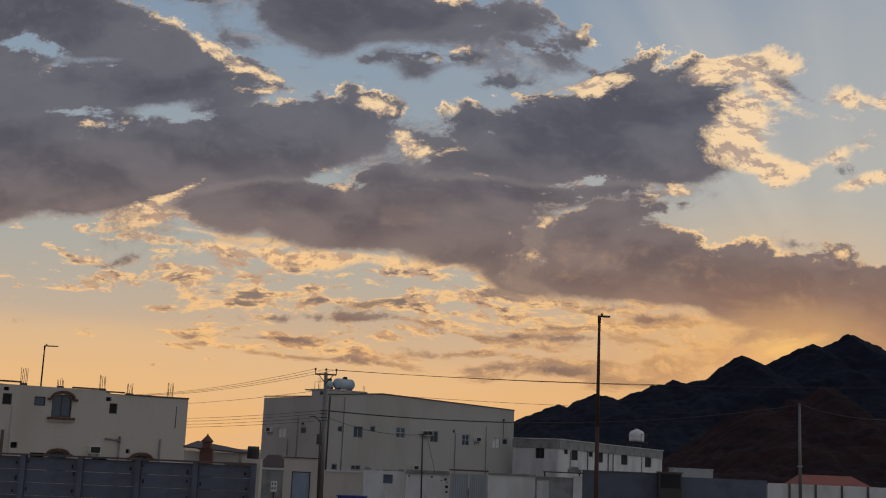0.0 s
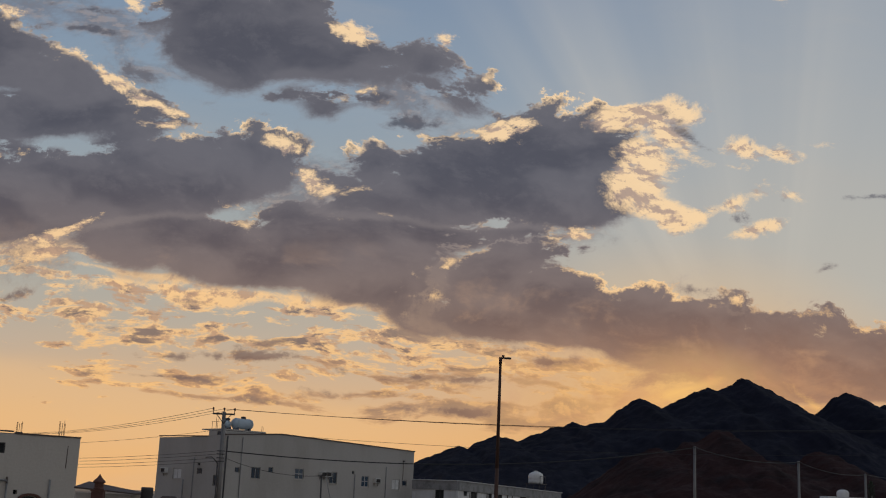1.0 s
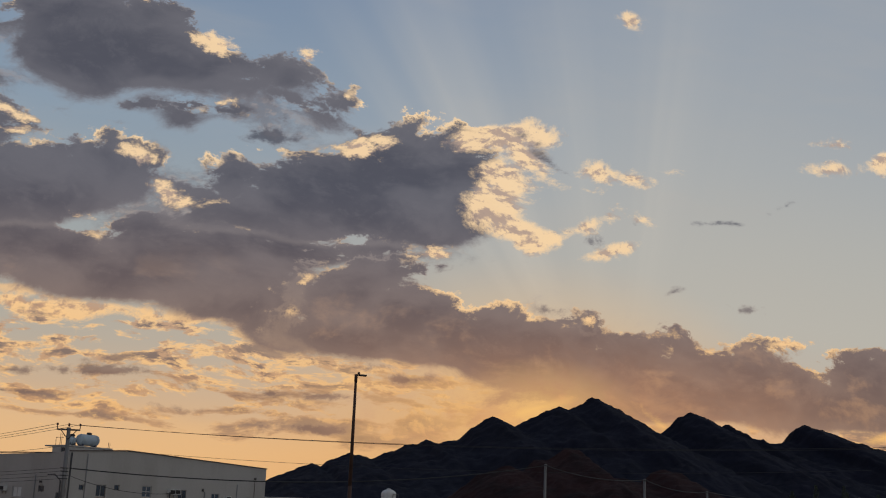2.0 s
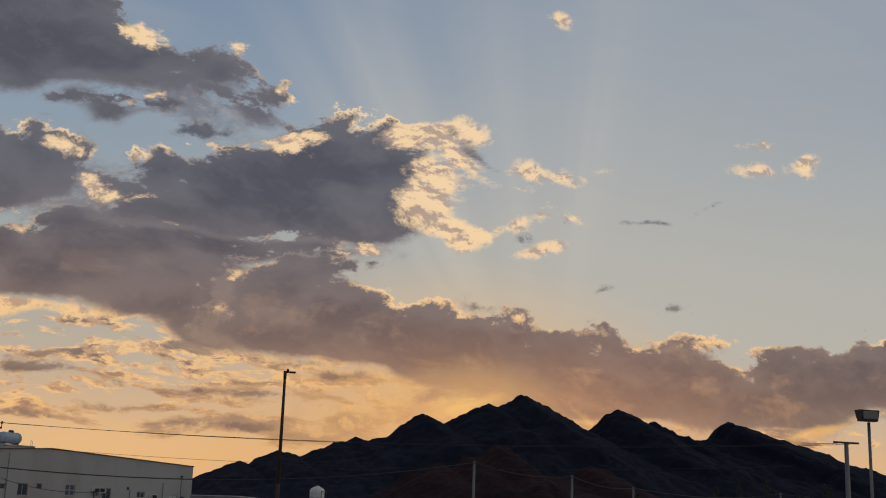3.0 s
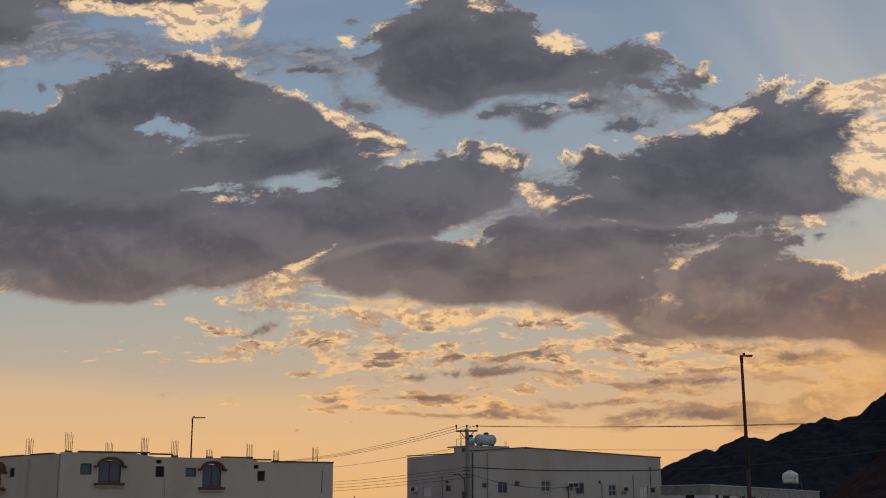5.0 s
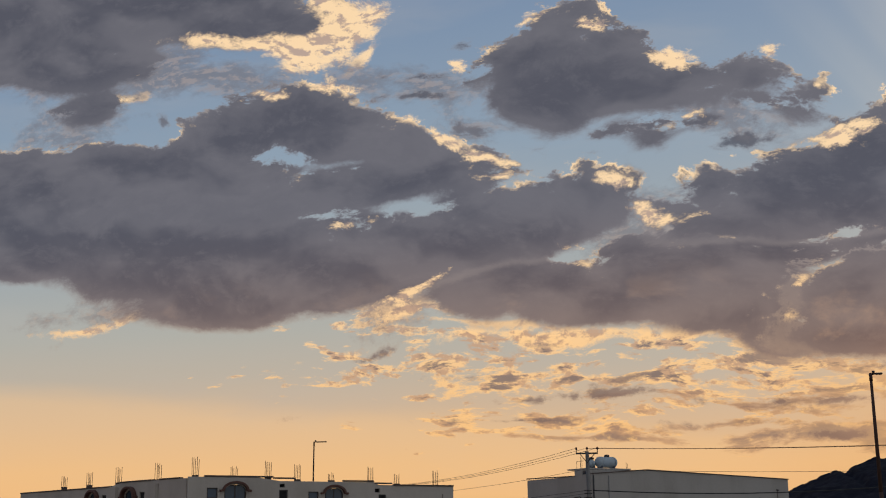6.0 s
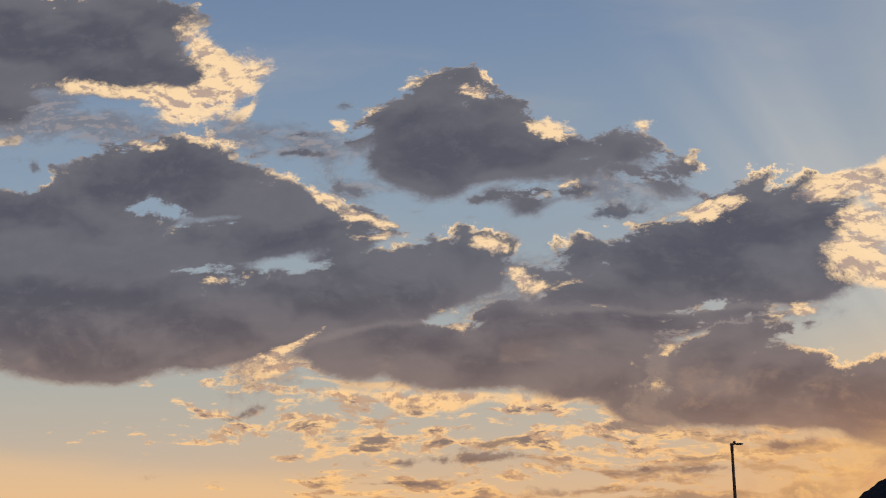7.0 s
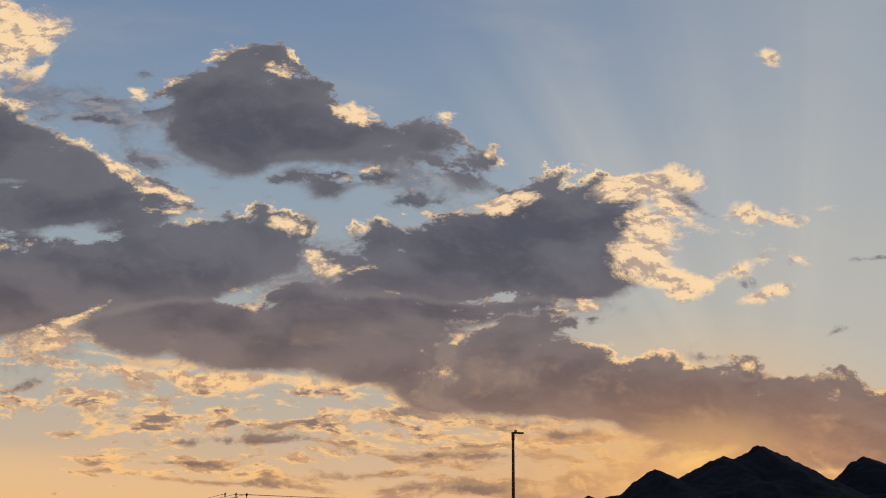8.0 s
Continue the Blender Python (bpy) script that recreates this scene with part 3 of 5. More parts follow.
def range_mesh(name, crest, y0, front, behind, step, rough, material):
    """A rocky range: crest holds (x, height) of its peaks and saddles; it falls away in front and behind with gullied flanks."""
    xs = np.arange(crest[0][0] - 0.12 * front, crest[-1][0] + 0.9 * front, step)
    fall = 0.3
    cx, cz = [c[0] for c in crest], [c[1] for c in crest]
    top = np.interp(xs, cx, cz)
    top = np.where(xs < cx[0], cz[0] - 0.9 * (cx[0] - xs), np.where(xs > cx[-1], cz[-1] - fall * (xs - cx[-1]), top))
    ts = np.concatenate([1 - np.linspace(1, 0, 60) ** 1.5, 1 + np.linspace(0.05, 1, 14)])
    verts, faces = [], []
    for x, h in zip(xs, top):
        for t in ts:
            y = y0 + (t - 1) * (front if t <= 1 else behind)
            k = t if t <= 1 else 2 - t
            s = k ** 1.15
            w = Vector((x / (rough * 9), y / (rough * 13), 3.1))
            gully = noise.ridged_multi_fractal(w, 0.9, 2.1, 5, 1.0, 2.0) - 1.0
            crag = noise.noise(Vector((x / (rough * 1.4), y / (rough * 1.4), h / (rough * 2.0)))) + 0.7 * noise.noise(Vector((x / (rough * 0.55), y / (rough * 0.8), 7)))
            z = max(h, -60) * s + rough * (0.75 * gully * (1 - k) * k * 3.2 + 0.36 * crag * (0.6 + 0.6 * (1 - k)))
            verts.append((x, y, z - 2 * (1 - k)))
    n = len(ts)
    for i in range(len(xs) - 1):
        for j in range(n - 1):
            a = i * n + j
            faces.append((a, a + n, a + n + 1, a + 1))
    me = bpy.data.meshes.new(name)
    me.from_pydata(verts, [], faces)
    me.polygons.foreach_set("use_smooth", [True] * len(me.polygons))
    me.materials.append(material)
    return new(name, me)


RIDGE = [(20, 25), (104, 60), (148, 80), (171, 89), (186, 84), (194, 94), (224, 106), (243, 106), (259, 99), (311, 122), (334, 125), (345, 135),
         (364, 128), (393, 136), (414, 154), (449, 175), (486, 162), (507, 173), (536, 190), (556, 197), (571, 193), (588, 199), (611, 215),
         (655, 198), (698, 176), (724, 160), (741, 174), (756, 190), (779, 201), (805, 193), (829, 177), (842, 186), (864, 166), (926, 156),
         (954, 165), (965, 186), (978, 192), (1006, 186), (1057, 170), (1108, 160), (1126, 141), (1171, 137), (1208, 121)]
HILL = [(60, 0), (78, 5.4), (88, 13), (100, 22), (108, 25.3), (112, 26), (117, 24.5), (121, 28.9), (126, 29.1), (133, 33.4), (138, 33.2), (144, 27.2),
        (149, 24), (162, 22.3), (166, 25.8), (169.5, 27.4), (176, 27.1), (181.5, 22.4), (193, 19), (199, 15.1), (215, 9)]
tagged(range_mesh("mountain", RIDGE, 1800, 700, 500, 3.0, 14.0, ROCK_HAZED), "jagged bare rocky mountain ridge, haze and dusk shade in its colour", "mountain")
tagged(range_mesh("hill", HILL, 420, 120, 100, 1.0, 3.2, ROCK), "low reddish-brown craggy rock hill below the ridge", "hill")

# ---------------------------------------------------------------- more materials
CLAY = surface("brown_moulding", (0.13, 0.06, 0.045), 0.85, vary=0.3, size=0.5)
SLAB = surface("raw_slab", (0.13, 0.10, 0.085), 0.92, vary=0.35, size=0.8)
RUST = surface("rusty_iron", (0.075, 0.036, 0.024), 0.8, vary=0.4, size=0.3)
REDROOF = surface("red_roof", (0.36, 0.11, 0.075), 0.8, vary=0.25, size=0.8)
BROWNROOF = surface("brown_roof", (0.11, 0.08, 0.07), 0.85, vary=0.3, size=1.0)
PLASTIC = surface("white_plastic", (0.70, 0.70, 0.68), 0.5, vary=0.08, size=0.4, bump=0.05)
TANK = surface("pale_blue_tank", (0.42, 0.50, 0.56), 0.45, vary=0.1, size=0.8, bump=0.05)
FRAME = surface("window_frame", (0.42, 0.41, 0.40), 0.5, vary=0.1, size=0.3, bump=0.05)
# Near-black that stands in for the shade inside rooms, slots and holes.
DARK_FILL = surface("dark_fill", (0.02, 0.02, 0.022), 0.9, vary=0.3, size=1.0)
DOORPAINT = surface("blue_grey_paint", (0.25, 0.32, 0.40), 0.5, vary=0.15, size=0.6, streak=3.0)
BLUE = surface("blue_paint", (0.03, 0.05, 0.28), 0.5, vary=0.2, size=0.4)
CABLE = surface("black_cable", (0.02, 0.02, 0.02), 0.6, vary=0.2, size=0.1, bump=0.0)
BARK = surface("bark", (0.22, 0.17, 0.12), 0.95, vary=0.4, size=0.4)
LEAF = surface("dark_leaf", (0.035, 0.05, 0.03), 0.8, vary=0.4, size=0.4, bump=0.0)
ZINC = surface("zinc_sheet", (0.40, 0.41, 0.42), 0.45, metal=0.5, vary=0.15, size=0.6, streak=4.0)
PATCH = surface("old_plaster", (0.30, 0.30, 0.30), 0.95, vary=0.3, size=0.8, stain_amount=0.6, stain=(0.35, 0.33, 0.32))


def glass_material():
    m = bpy.data.materials.new("sky_tinted_glass")
    m.use_nodes = True
    s = m.node_tree.nodes["Principled BSDF"]
    # blue of the reflected eastern sky is put into the base colour
    s.inputs["Base Color"].default_value = (0.04, 0.07, 0.11, 1)
    s.inputs["Roughness"].default_value = 0.12
    s.inputs["Specular IOR Level"].default_value = 0.6
    return m


GLASS = glass_material()


# ---------------------------------------------------------------- building kit
def pierced(name, x0, x1, y0, y1, z0, top, holes, material, parent, at=None, label=""):
    """A wall from x0 to x1 and y0 to y1 with a top edge top(x) and square holes (x0, x1, z0, z1) cut through it."""
    xs = sorted({x0, x1, *(v for h in holes for v in h[:2]), *(x0 + (x1 - x0) * i / 12 for i in range(13))})
    zs = sorted({z0, *(v for h in holes for v in h[2:])}) + [None]
    nx, nz = len(xs) - 1, len(zs) - 1

    def solid(i, j):
        if not (0 <= i < nx and 0 <= j < nz):
            return False
        x = (xs[i] + xs[i + 1]) / 2
        z = zs[j] + 0.01 if zs[j + 1] is None else (zs[j] + zs[j + 1]) / 2
        return not any(a < x < b and c < z < d for a, b, c, d in holes)

    bm = bmesh.new()
    made = {}

    def vert(i, j, k):
        if (i, j, k) not in made:
            made[i, j, k] = bm.verts.new((xs[i], (y0, y1)[k], top(xs[i]) if zs[j] is None else zs[j]))
        return made[i, j, k]

    for i in range(nx):
        for j in range(nz):
            if not solid(i, j):
                continue
            bm.faces.new([vert(*c) for c in ((i, j, 0), (i + 1, j, 0), (i + 1, j + 1, 0), (i, j + 1, 0))])
            bm.faces.new([vert(*c) for c in ((i, j, 1), (i, j + 1, 1), (i + 1, j + 1, 1), (i + 1, j, 1))])
            if not solid(i - 1, j):
                bm.faces.new([vert(*c) for c in ((i, j, 0), (i, j + 1, 0), (i, j + 1, 1), (i, j, 1))])
            if not solid(i + 1, j):
                bm.faces.new([vert(*c) for c in ((i + 1, j, 0), (i + 1, j, 1), (i + 1, j + 1, 1), (i + 1, j + 1, 0))])
            if not solid(i, j - 1):
                bm.faces.new([vert(*c) for c in ((i, j, 0), (i, j, 1), (i + 1, j, 1), (i + 1, j, 0))])
            if not solid(i, j + 1):
                bm.faces.new([vert(*c) for c in ((i, j + 1, 0), (i + 1, j + 1, 0), (i + 1, j + 1, 1), (i, j + 1, 1))])
    ob = part(name, bm, material, parent, label)
    if at is not None:
        ob.matrix_local = at
    return ob


def frame_bars(x0, x1, z0, z1, w, y0, y1, mullions=0, rails=0):
    bars = [(x0, x0 + w, y0, y1, z0, z1), (x1 - w, x1, y0, y1, z0, z1), (x0 + w, x1 - w, y0, y1, z0, z0 + w), (x0 + w, x1 - w, y0, y1, z1 - w, z1)]
    for i in range(mullions):
        x = x0 + (x1 - x0) * (i + 1) / (mullions + 1)
        bars.append((x - w / 2, x + w / 2, y0 + 0.01, y1 - 0.01, z0 + w, z1 - w))
    for i in range(rails):
        z = z0 + (z1 - z0) * (i + 1) / (rails + 1)
        bars.append((x0 + w, x1 - w, y0 + 0.015, y1 - 0.015, z - w / 2, z + w / 2))
    return bars


def window(parent, at, x0, x1, z0, z1, mullions=1, rails=0, grille=0, sill=True, frame_material=None, pane_material=None):
    win = boxes("window", frame_bars(x0, x1, z0, z1, 0.07, 0.08, 0.14, mullions, rails), frame_material or FRAME, parent)
    win.matrix_local = at
    boxes("pane", [(x0 + 0.05, x1 - 0.05, 0.10, 0.115, z0 + 0.05, z1 - 0.05)], pane_material or GLASS, win)
    if sill:
        boxes("sill", [(x0 - 0.06, x1 + 0.06, -0.07, 0.02, z0 - 0.06, z0)], PLASTER, win)
    if grille:
        bars = [((x0 + (x1 - x0) * (i + 0.5) / grille, 0.03, z0 + 0.01), (x0 + (x1 - x0) * (i + 0.5) / grille, 0.03, z1 - 0.01), 0.018) for i in range(grille)]
        tubes("grille", bars, DARK, win, seg=6)
    return win


def arch_points(xc, zc, r, n=14, flat=1.0):
    return [(xc - r * math.cos(math.pi * i / n), zc + flat * r * math.sin(math.pi * i / n)) for i in range(n + 1)]


def ribbon(bm, pts, half, y0, y1):
    """A square-edged moulding along points (x, z)."""
    rings = []
    for i, (x, z) in enumerate(pts):
        a, b = pts[max(0, i - 1)], pts[min(len(pts) - 1, i + 1)]
        t = Vector((b[0] - a[0], b[1] - a[1])).normalized()
        nx, nz = -t.y * half, t.x * half
        rings.append([bm.verts.new(v) for v in ((x - nx, y0, z - nz), (x + nx, y0, z + nz), (x + nx, y1, z + nz), (x - nx, y1, z - nz))])
    for a, b in zip(rings, rings[1:]):
        for i in range(4):
            j = (i + 1) % 4
            bm.faces.new((a[i], a[j], b[j], b[i]))
    bm.faces.new(rings[0][::-1])
    bm.faces.new(rings[-1])


def arched_window(parent, at, x0, x1, z0, z1, name="window", sill=True, flat=0.62):
    """A window with a round head, a brown hood with flared ends and a stepped brown sill; z1 is the springing's top square."""
    xc, r = (x0 + x1) / 2, (x1 - x0) / 2
    rise = flat * r
    spring = z1 - rise
    win = boxes(name, frame_bars(x0, x1, z0, z1 - 0.02, 0.07, 0.10, 0.17, 1, 0), DARK, parent, "dark frame under a brown arched hood")
    win.matrix_local = at
    boxes("pane", [(x0 + 0.06, xc - 0.03, 0.125, 0.14, z0 + 0.06, z1 - 0.05)], GLASS, win)
    boxes("pane", [(xc + 0.03, x1 - 0.06, 0.125, 0.14, z0 + 0.06, z1 - 0.05)], GLASS, win)
    # wall left standing between the square opening and the round head
    bm = bmesh.new()
    arc = arch_points(xc, spring, r, 14, flat)
    for a, b in zip(arc, arc[1:]):
        v = [bm.verts.new((x, y, z)) for y in (0.004, 0.09) for x, z in (a, b, (b[0], z1 + 0.001), (a[0], z1 + 0.001))]
        bm.faces.new((v[0], v[1], v[2], v[3]))
        bm.faces.new((v[7], v[6], v[5], v[4]))
        bm.faces.new((v[0], v[4], v[5], v[1]))
    part("arch_infill", bm, PLASTER, win)
    bm = bmesh.new()
    hood = [(x0 - 0.30, spring + 0.02), (x0 - 0.14, spring + 0.05)] + arch_points(xc, spring + 0.06, r + 0.08, 14, flat + 0.04) + [(x1 + 0.14, spring + 0.05), (x1 + 0.30, spring + 0.02)]
    ribbon(bm, hood, 0.065, -0.30, -0.002)
    part("hood", bm, CLAY, win, "brown curved hood with flared ends")
    if sill:
        boxes("sill", [(x0 - 0.22, x1 + 0.22, -0.24, -0.002, z0 - 0.16, z0 - 0.01)], CLAY, win, "brown moulded sill")
        boxes("sill_base", [(x0 - 0.16, x1 + 0.16, -0.17, -0.002, z0 - 0.27, z0 - 0.164)], PLASTER, win)
    return win


def air_conditioner(place, group="air conditioners on the house walls"):
    """A window air conditioner on brackets; its front looks along -y, x from 0 to 0.7."""
    ac = thing("air_conditioner", place, "boxy off-white window air conditioner on an outside wall", "air conditioner", group)
    boxes("casing", frame_bars(0, 0.70, 0, 0.48, 0.05, -0.42, 0.05) + [(0.05, 0.65, -0.30, 0.05, 0.05, 0.43)], PLASTIC, ac)
    boxes("grille", [(0.10, 0.60, -0.40, -0.38, 0.09 + 0.05 * i, 0.115 + 0.05 * i) for i in range(7)] + [(0.06, 0.64, -0.36, -0.31, 0.06, 0.42)], DARK, ac, "dark slatted grille")
    for x in (0.08, 0.58):
        boxes("bracket", [(x, x + 0.04, -0.40, 0.0, -0.04, -0.004), (x, x + 0.04, -0.04, 0.0, -0.3, -0.04)], STEEL, ac)
    return ac


def pipe(parent, at, pts, r=0.05, material=None, label=""):
    ob = tubes("pipe", [(a, b, r) for a, b in zip(pts, pts[1:])], material or PLASTER, parent, label, seg=8)
    ob.matrix_local = at
    return ob


I4 = Matrix.Identity(4)


# ---------------------------------------------------------------- the unfinished villa
def build_villa():
    A0, A1 = (-31.25, 68.0), (-16.87, 78.0)
    place, L = facing(A0, A1)
    villa = thing("villa", place, "cream plastered unfinished two-storey villa with rebar on its roof", "house")
    top = lambda s: 6.92 if s < 5.5 else 6.72 if s < 12.2 else 6.50
    wins = [(1.17, 1.83, 5.61, 6.27), (5.70, 6.25, 5.50, 6.17), (7.59, 8.26, 5.54, 6.09), (12.28, 12.79, 5.31, 5.95)]
    arches = [(2.25, 3.60, 5.15, 6.48), (8.68, 9.89, 4.92, 6.33)]
    low = [(8.75, 9.85, 1.30, 2.84), (14.03, 15.17, 1.30, 2.78)]
    slots = [(6.45, 6.85, 2.95, 3.30), (13.58, 13.84, 2.88, 3.14), (7.65, 8.5, 2.35, 2.72), (11.45, 12.45, 2.2, 2.50), (5.72, 6.05, 6.33, 6.55), (12.02, 12.36, 6.08, 6.32)]
    pierced("wall", 0, L, 0, 0.25, 0, top, wins + arches + low + slots, PLASTER, villa)
    # western wing, turned away
    wing_place, wing_len = facing((-52.85, 84.45), A0)
    F = place.inverted() @ wing_place
    o = wing_len - 13.2
    wing_arches = [(o - 1.2, o + 0.4, 4.86, 6.30), (o + 4.45, o + 6.15, 4.90, 6.36)]
    wing_wins = [(o + 0.95, o + 1.65, 5.52, 6.12), (o + 6.7, o + 7.4, 5.56, 6.16)]
    pierced("wall", 0, wing_len - 0.26, 0, 0.25, 0, lambda s: 6.6 if s < o + 3.2 else 6.84, wing_arches + wing_wins, PLASTER, villa, F)
    # piers that break the wing's face
    for s in (o + 2.6, o + 8.4):
        boxes("pier", [(s, s + 0.9, -0.22, -0.002, 0, 6.62)], PLASTER, villa).matrix_local = F
    # other sides, roof slab and near-black sheets that stand in for unlit rooms
    boxes("side_wall", [(L - 0.25, L, 0.252, 11.0, 0, 6.49), (0.0, L, 11.002, 11.25, 0, 6.4)], PLASTER, villa)
    boxes("roof", [(0.26, L - 0.26, 0.26, 11.0, 5.98, 6.2)], CONCRETE, villa)
    # near-black sheets close the slots and stand in for their shade
    for a, b, c, d in slots:
        boxes("slot_dark", [(a - 0.02, b + 0.02, 0.252, 0.28, c - 0.02, d + 0.02)], DARK_FILL, villa)
    boxes("dark_backing", [(0.3, L - 0.3, 1.6, 1.7, 0, 5.97)], DARK_FILL, villa, "near-black sheet standing in for the dark of the rooms")
    boxes("dark_backing", [(0.3, wing_len - 3, 1.6, 1.7, 0, 6.3)], DARK_FILL, villa, "near-black sheet standing in for the dark of the rooms").matrix_local = F
    # some panes get the near-black fill in place of room darkness
    for w in wins:
        window(villa, I4, *w, mullions=0, sill=False, frame_material=DARK, pane_material=GLASS if w[0] in (1.17, 7.59) else DARK_FILL)
    for w in wing_wins:
        window(villa, F, *w, mullions=0, sill=False, frame_material=DARK, pane_material=DARK_FILL)
    for w in arches:
        arched_window(villa, I4, *w)
    for w in wing_arches:
        arched_window(villa, F, *w)
    for w in low:
        arched_window(villa, I4, *w, sill=False, flat=0.45)
    # raw slab ends left along the roof edge
    for s0, s1, z in ((1.0, 5.3, 6.93), (5.35, 6.75, 6.86), (9.9, 11.95, 6.74), (12.0, 13.2, 6.62), (13.3, L + 0.03, 6.51)):
        boxes("slab_edge", [(s0, s1, -0.05, 0.3, z + 0.002, z + 0.09)], SLAB, villa, "raw brown slab edge")
    for s0, s1, z in ((0, o + 2.5, 6.61), (o + 3.5, o + 8.3, 6.85), (o + 9.4, wing_len - 1.2, 6.85)):
        boxes("slab_edge", [(s0, s1, -0.05, 0.3, z, z + 0.08)], SLAB, villa, "raw brown slab edge").matrix_local = F
    # starter bars of the columns
    rng = random.Random(4)

    def bars(s, z0, z1, F):
        stub = boxes("column_stub", [(s - 0.18, s + 0.18, 0.04, 0.34, z0 - 0.3, z0 + 0.10)], SLAB, villa)
        stub.matrix_local = F
        rods = []
        for dx, dy in ((-0.30, 0.06), (-0.12, 0.28), (0.10, 0.06), (0.28, 0.28), (-0.02, 0.17)):
            h = z1 - rng.random() * 0.16
            rods.append(((s + dx * 0.75, dy, z0), (s + dx * 0.75 + rng.uniform(-0.03, 0.03), dy, h), 0.016))
        tubes("starter_bars", rods, RUST, stub, "rusty steel starter bars", seg=5)

    for s, z0, z1 in ((0.45, 6.92, 8.14), (2.85, 6.92, 7.61), (5.0, 6.92, 8.0), (6.9, 6.75, 7.88), (9.13, 6.72, 7.3), (11.77, 6.75, 7.74), (13.58, 6.56, 7.33), (16.3, 6.5, 7.55)):
        bars(s, z0, z1, I4)
    for s, z1 in ((o - 6.0, 7.7), (o - 1.6, 7.8), (o + 3.1, 7.95), (o + 8.85, 7.95)):
        bars(s, 6.8, z1, F)
    # pipes and a crack-like conduit
    pipe(villa, I4, [(6.35, -0.06, 5.4), (6.35, -0.06, 0.2)])
    pipe(villa, I4, [(5.9, -0.06, 4.0), (5.9, -0.06, 0.2)], 0.09, SLAB, "dark drain pipe")
    pipe(villa, I4, [(12.2, -0.002, 3.74), (12.2, -0.12, 3.74), (13.1, -0.12, 3.66), (13.1, -0.12, 0.4)], 0.06, PATCH)
    pipe(villa, I4, [(13.1, -0.05, 3.9), (13.1, -0.12, 3.5)], 0.07, SLAB)
    pipe(villa, I4, [(15.8, -0.08, 3.85), (15.8, -0.08, 0.4)], 0.07, PATCH)
    pipe(villa, I4, [(16.75, -0.015, 6.0), (16.73, -0.015, 4.6)], 0.025, SLAB)
    air_conditioner(place @ pose(11.15, -0.003, 2.78))


build_villa()


# ---------------------------------------------------------------- the long house with the water tank
def build_long_house():
    B0, B1, M0 = (-11.03, 112.0), (7.46, 128.0), (-18.00, 118.0)
    place, L = facing(B0, B1)
    house = thing("house", place, "long pale plastered two-storey house with barred windows", "house")
    left_place, M = facing(M0, B0)
    F = place.inverted() @ left_place
    top = lambda s: 8.80 + (9.28 - 8.80) * s / 6.4 if s < 6.4 else 9.28 - (9.28 - 8.70) * (s - 6.4) / (L - 6.4)
    wins = [(1.27, 1.80, 5.43, 5.95), (3.16, 4.22, 4.97, 6.04), (5.15, 5.73, 5.60, 6.14), (8.39, 9.50, 5.14, 6.18), (12.80, 13.81, 4.91, 6.04), (15.76, 16.06, 5.96, 6.28),
            (17.10, 18.11, 4.75, 5.88), (21.40, 22.50, 4.61, 5.71), (22.87, 23.53, 5.07, 5.65), (0.80, 1.40, 1.88, 2.43), (3.09, 4.19, 1.92, 2.36)]
    pierced("wall", 0, L, 0, 0.25, 0, top, wins, PLASTER2, house)
    left = [(2.32, 3.51, 4.65, 5.64), (5.64, 6.36, 5.15, 5.73), (7.89, 8.53, 4.12, 5.14), (0.42, 0.85, 5.22, 5.6)]
    pierced("wall", 0, M - 0.2, 0, 0.25, 0, lambda s: 8.54 + 0.02 * s, left, PLASTER2, house, F)
    pierced("stair_house", 6.85, M - 0.2, 0.02, 0.25, 8.7, lambda s: 9.33 + 0.03 * (s - 6.85), [(7.91, 8.55, 8.76, 9.2)], PLASTER2, house, F, "stair house on the roof")
    boxes("stair_house", [(-0.0, 5.0, 0.6, 0.8, 8.2, 9.42), (4.8, 5.0, 0.802, 4.0, 8.2, 9.42), (0.0, 5.0, 0.802, 4.0, 9.30, 9.41)], PLASTER2, house)
    boxes("side_wall", [(L - 0.25, L, 0.252, 7.0, 0, 8.69), (2, L, 7.002, 7.25, 0, 8.6)], PLASTER2, house)
    boxes("roof", [(0.26, L - 0.26, 0.26, 7.0, 8.0, 8.2)], CONCRETE, house)
    boxes("side_wall", [(-0.0, 0.25, 0.252, 12.0, 0, 8.5)], PLASTER2, house).matrix_local = F
    boxes("roof", [(0.26, M - 0.5, 0.26, 12.0, 8.0, 8.2)], CONCRETE, house).matrix_local = F
    # near-black sheets put the darkness of the rooms into colour
    boxes("dark_backing", [(0.3, L - 0.3, 1.5, 1.6, 0, 7.99)], DARK_FILL, house, "near-black sheet standing in for the dark of the rooms")
    boxes("dark_backing", [(0.3, M - 1.6, 1.5, 1.6, 0, 7.99)], DARK_FILL, house, "near-black sheet standing in for the dark of the rooms").matrix_local = F
    for i, w in enumerate(wins):
        big = w[1] - w[0] > 0.9
        window(house, I4, *w, mullions=1 if big else 0, rails=1 if i in (3, 6) else 0, grille=0 if i in (3, 6, 7) else 6 if big else 3, sill=big,
               pane_material=PLASTIC if i == 7 else GLASS)
    for i, w in enumerate(left):
        window(house, F, *w, mullions=1 if i == 0 else 0, grille=4 if i in (1, 2) else 0, sill=i == 0, pane_material=PLASTIC if i == 0 else GLASS)
    window(house, F, 7.91, 8.55, 8.76, 9.2, mullions=0, grille=3, sill=False)
    # dark sheet edge along the top
    bm = bmesh.new()
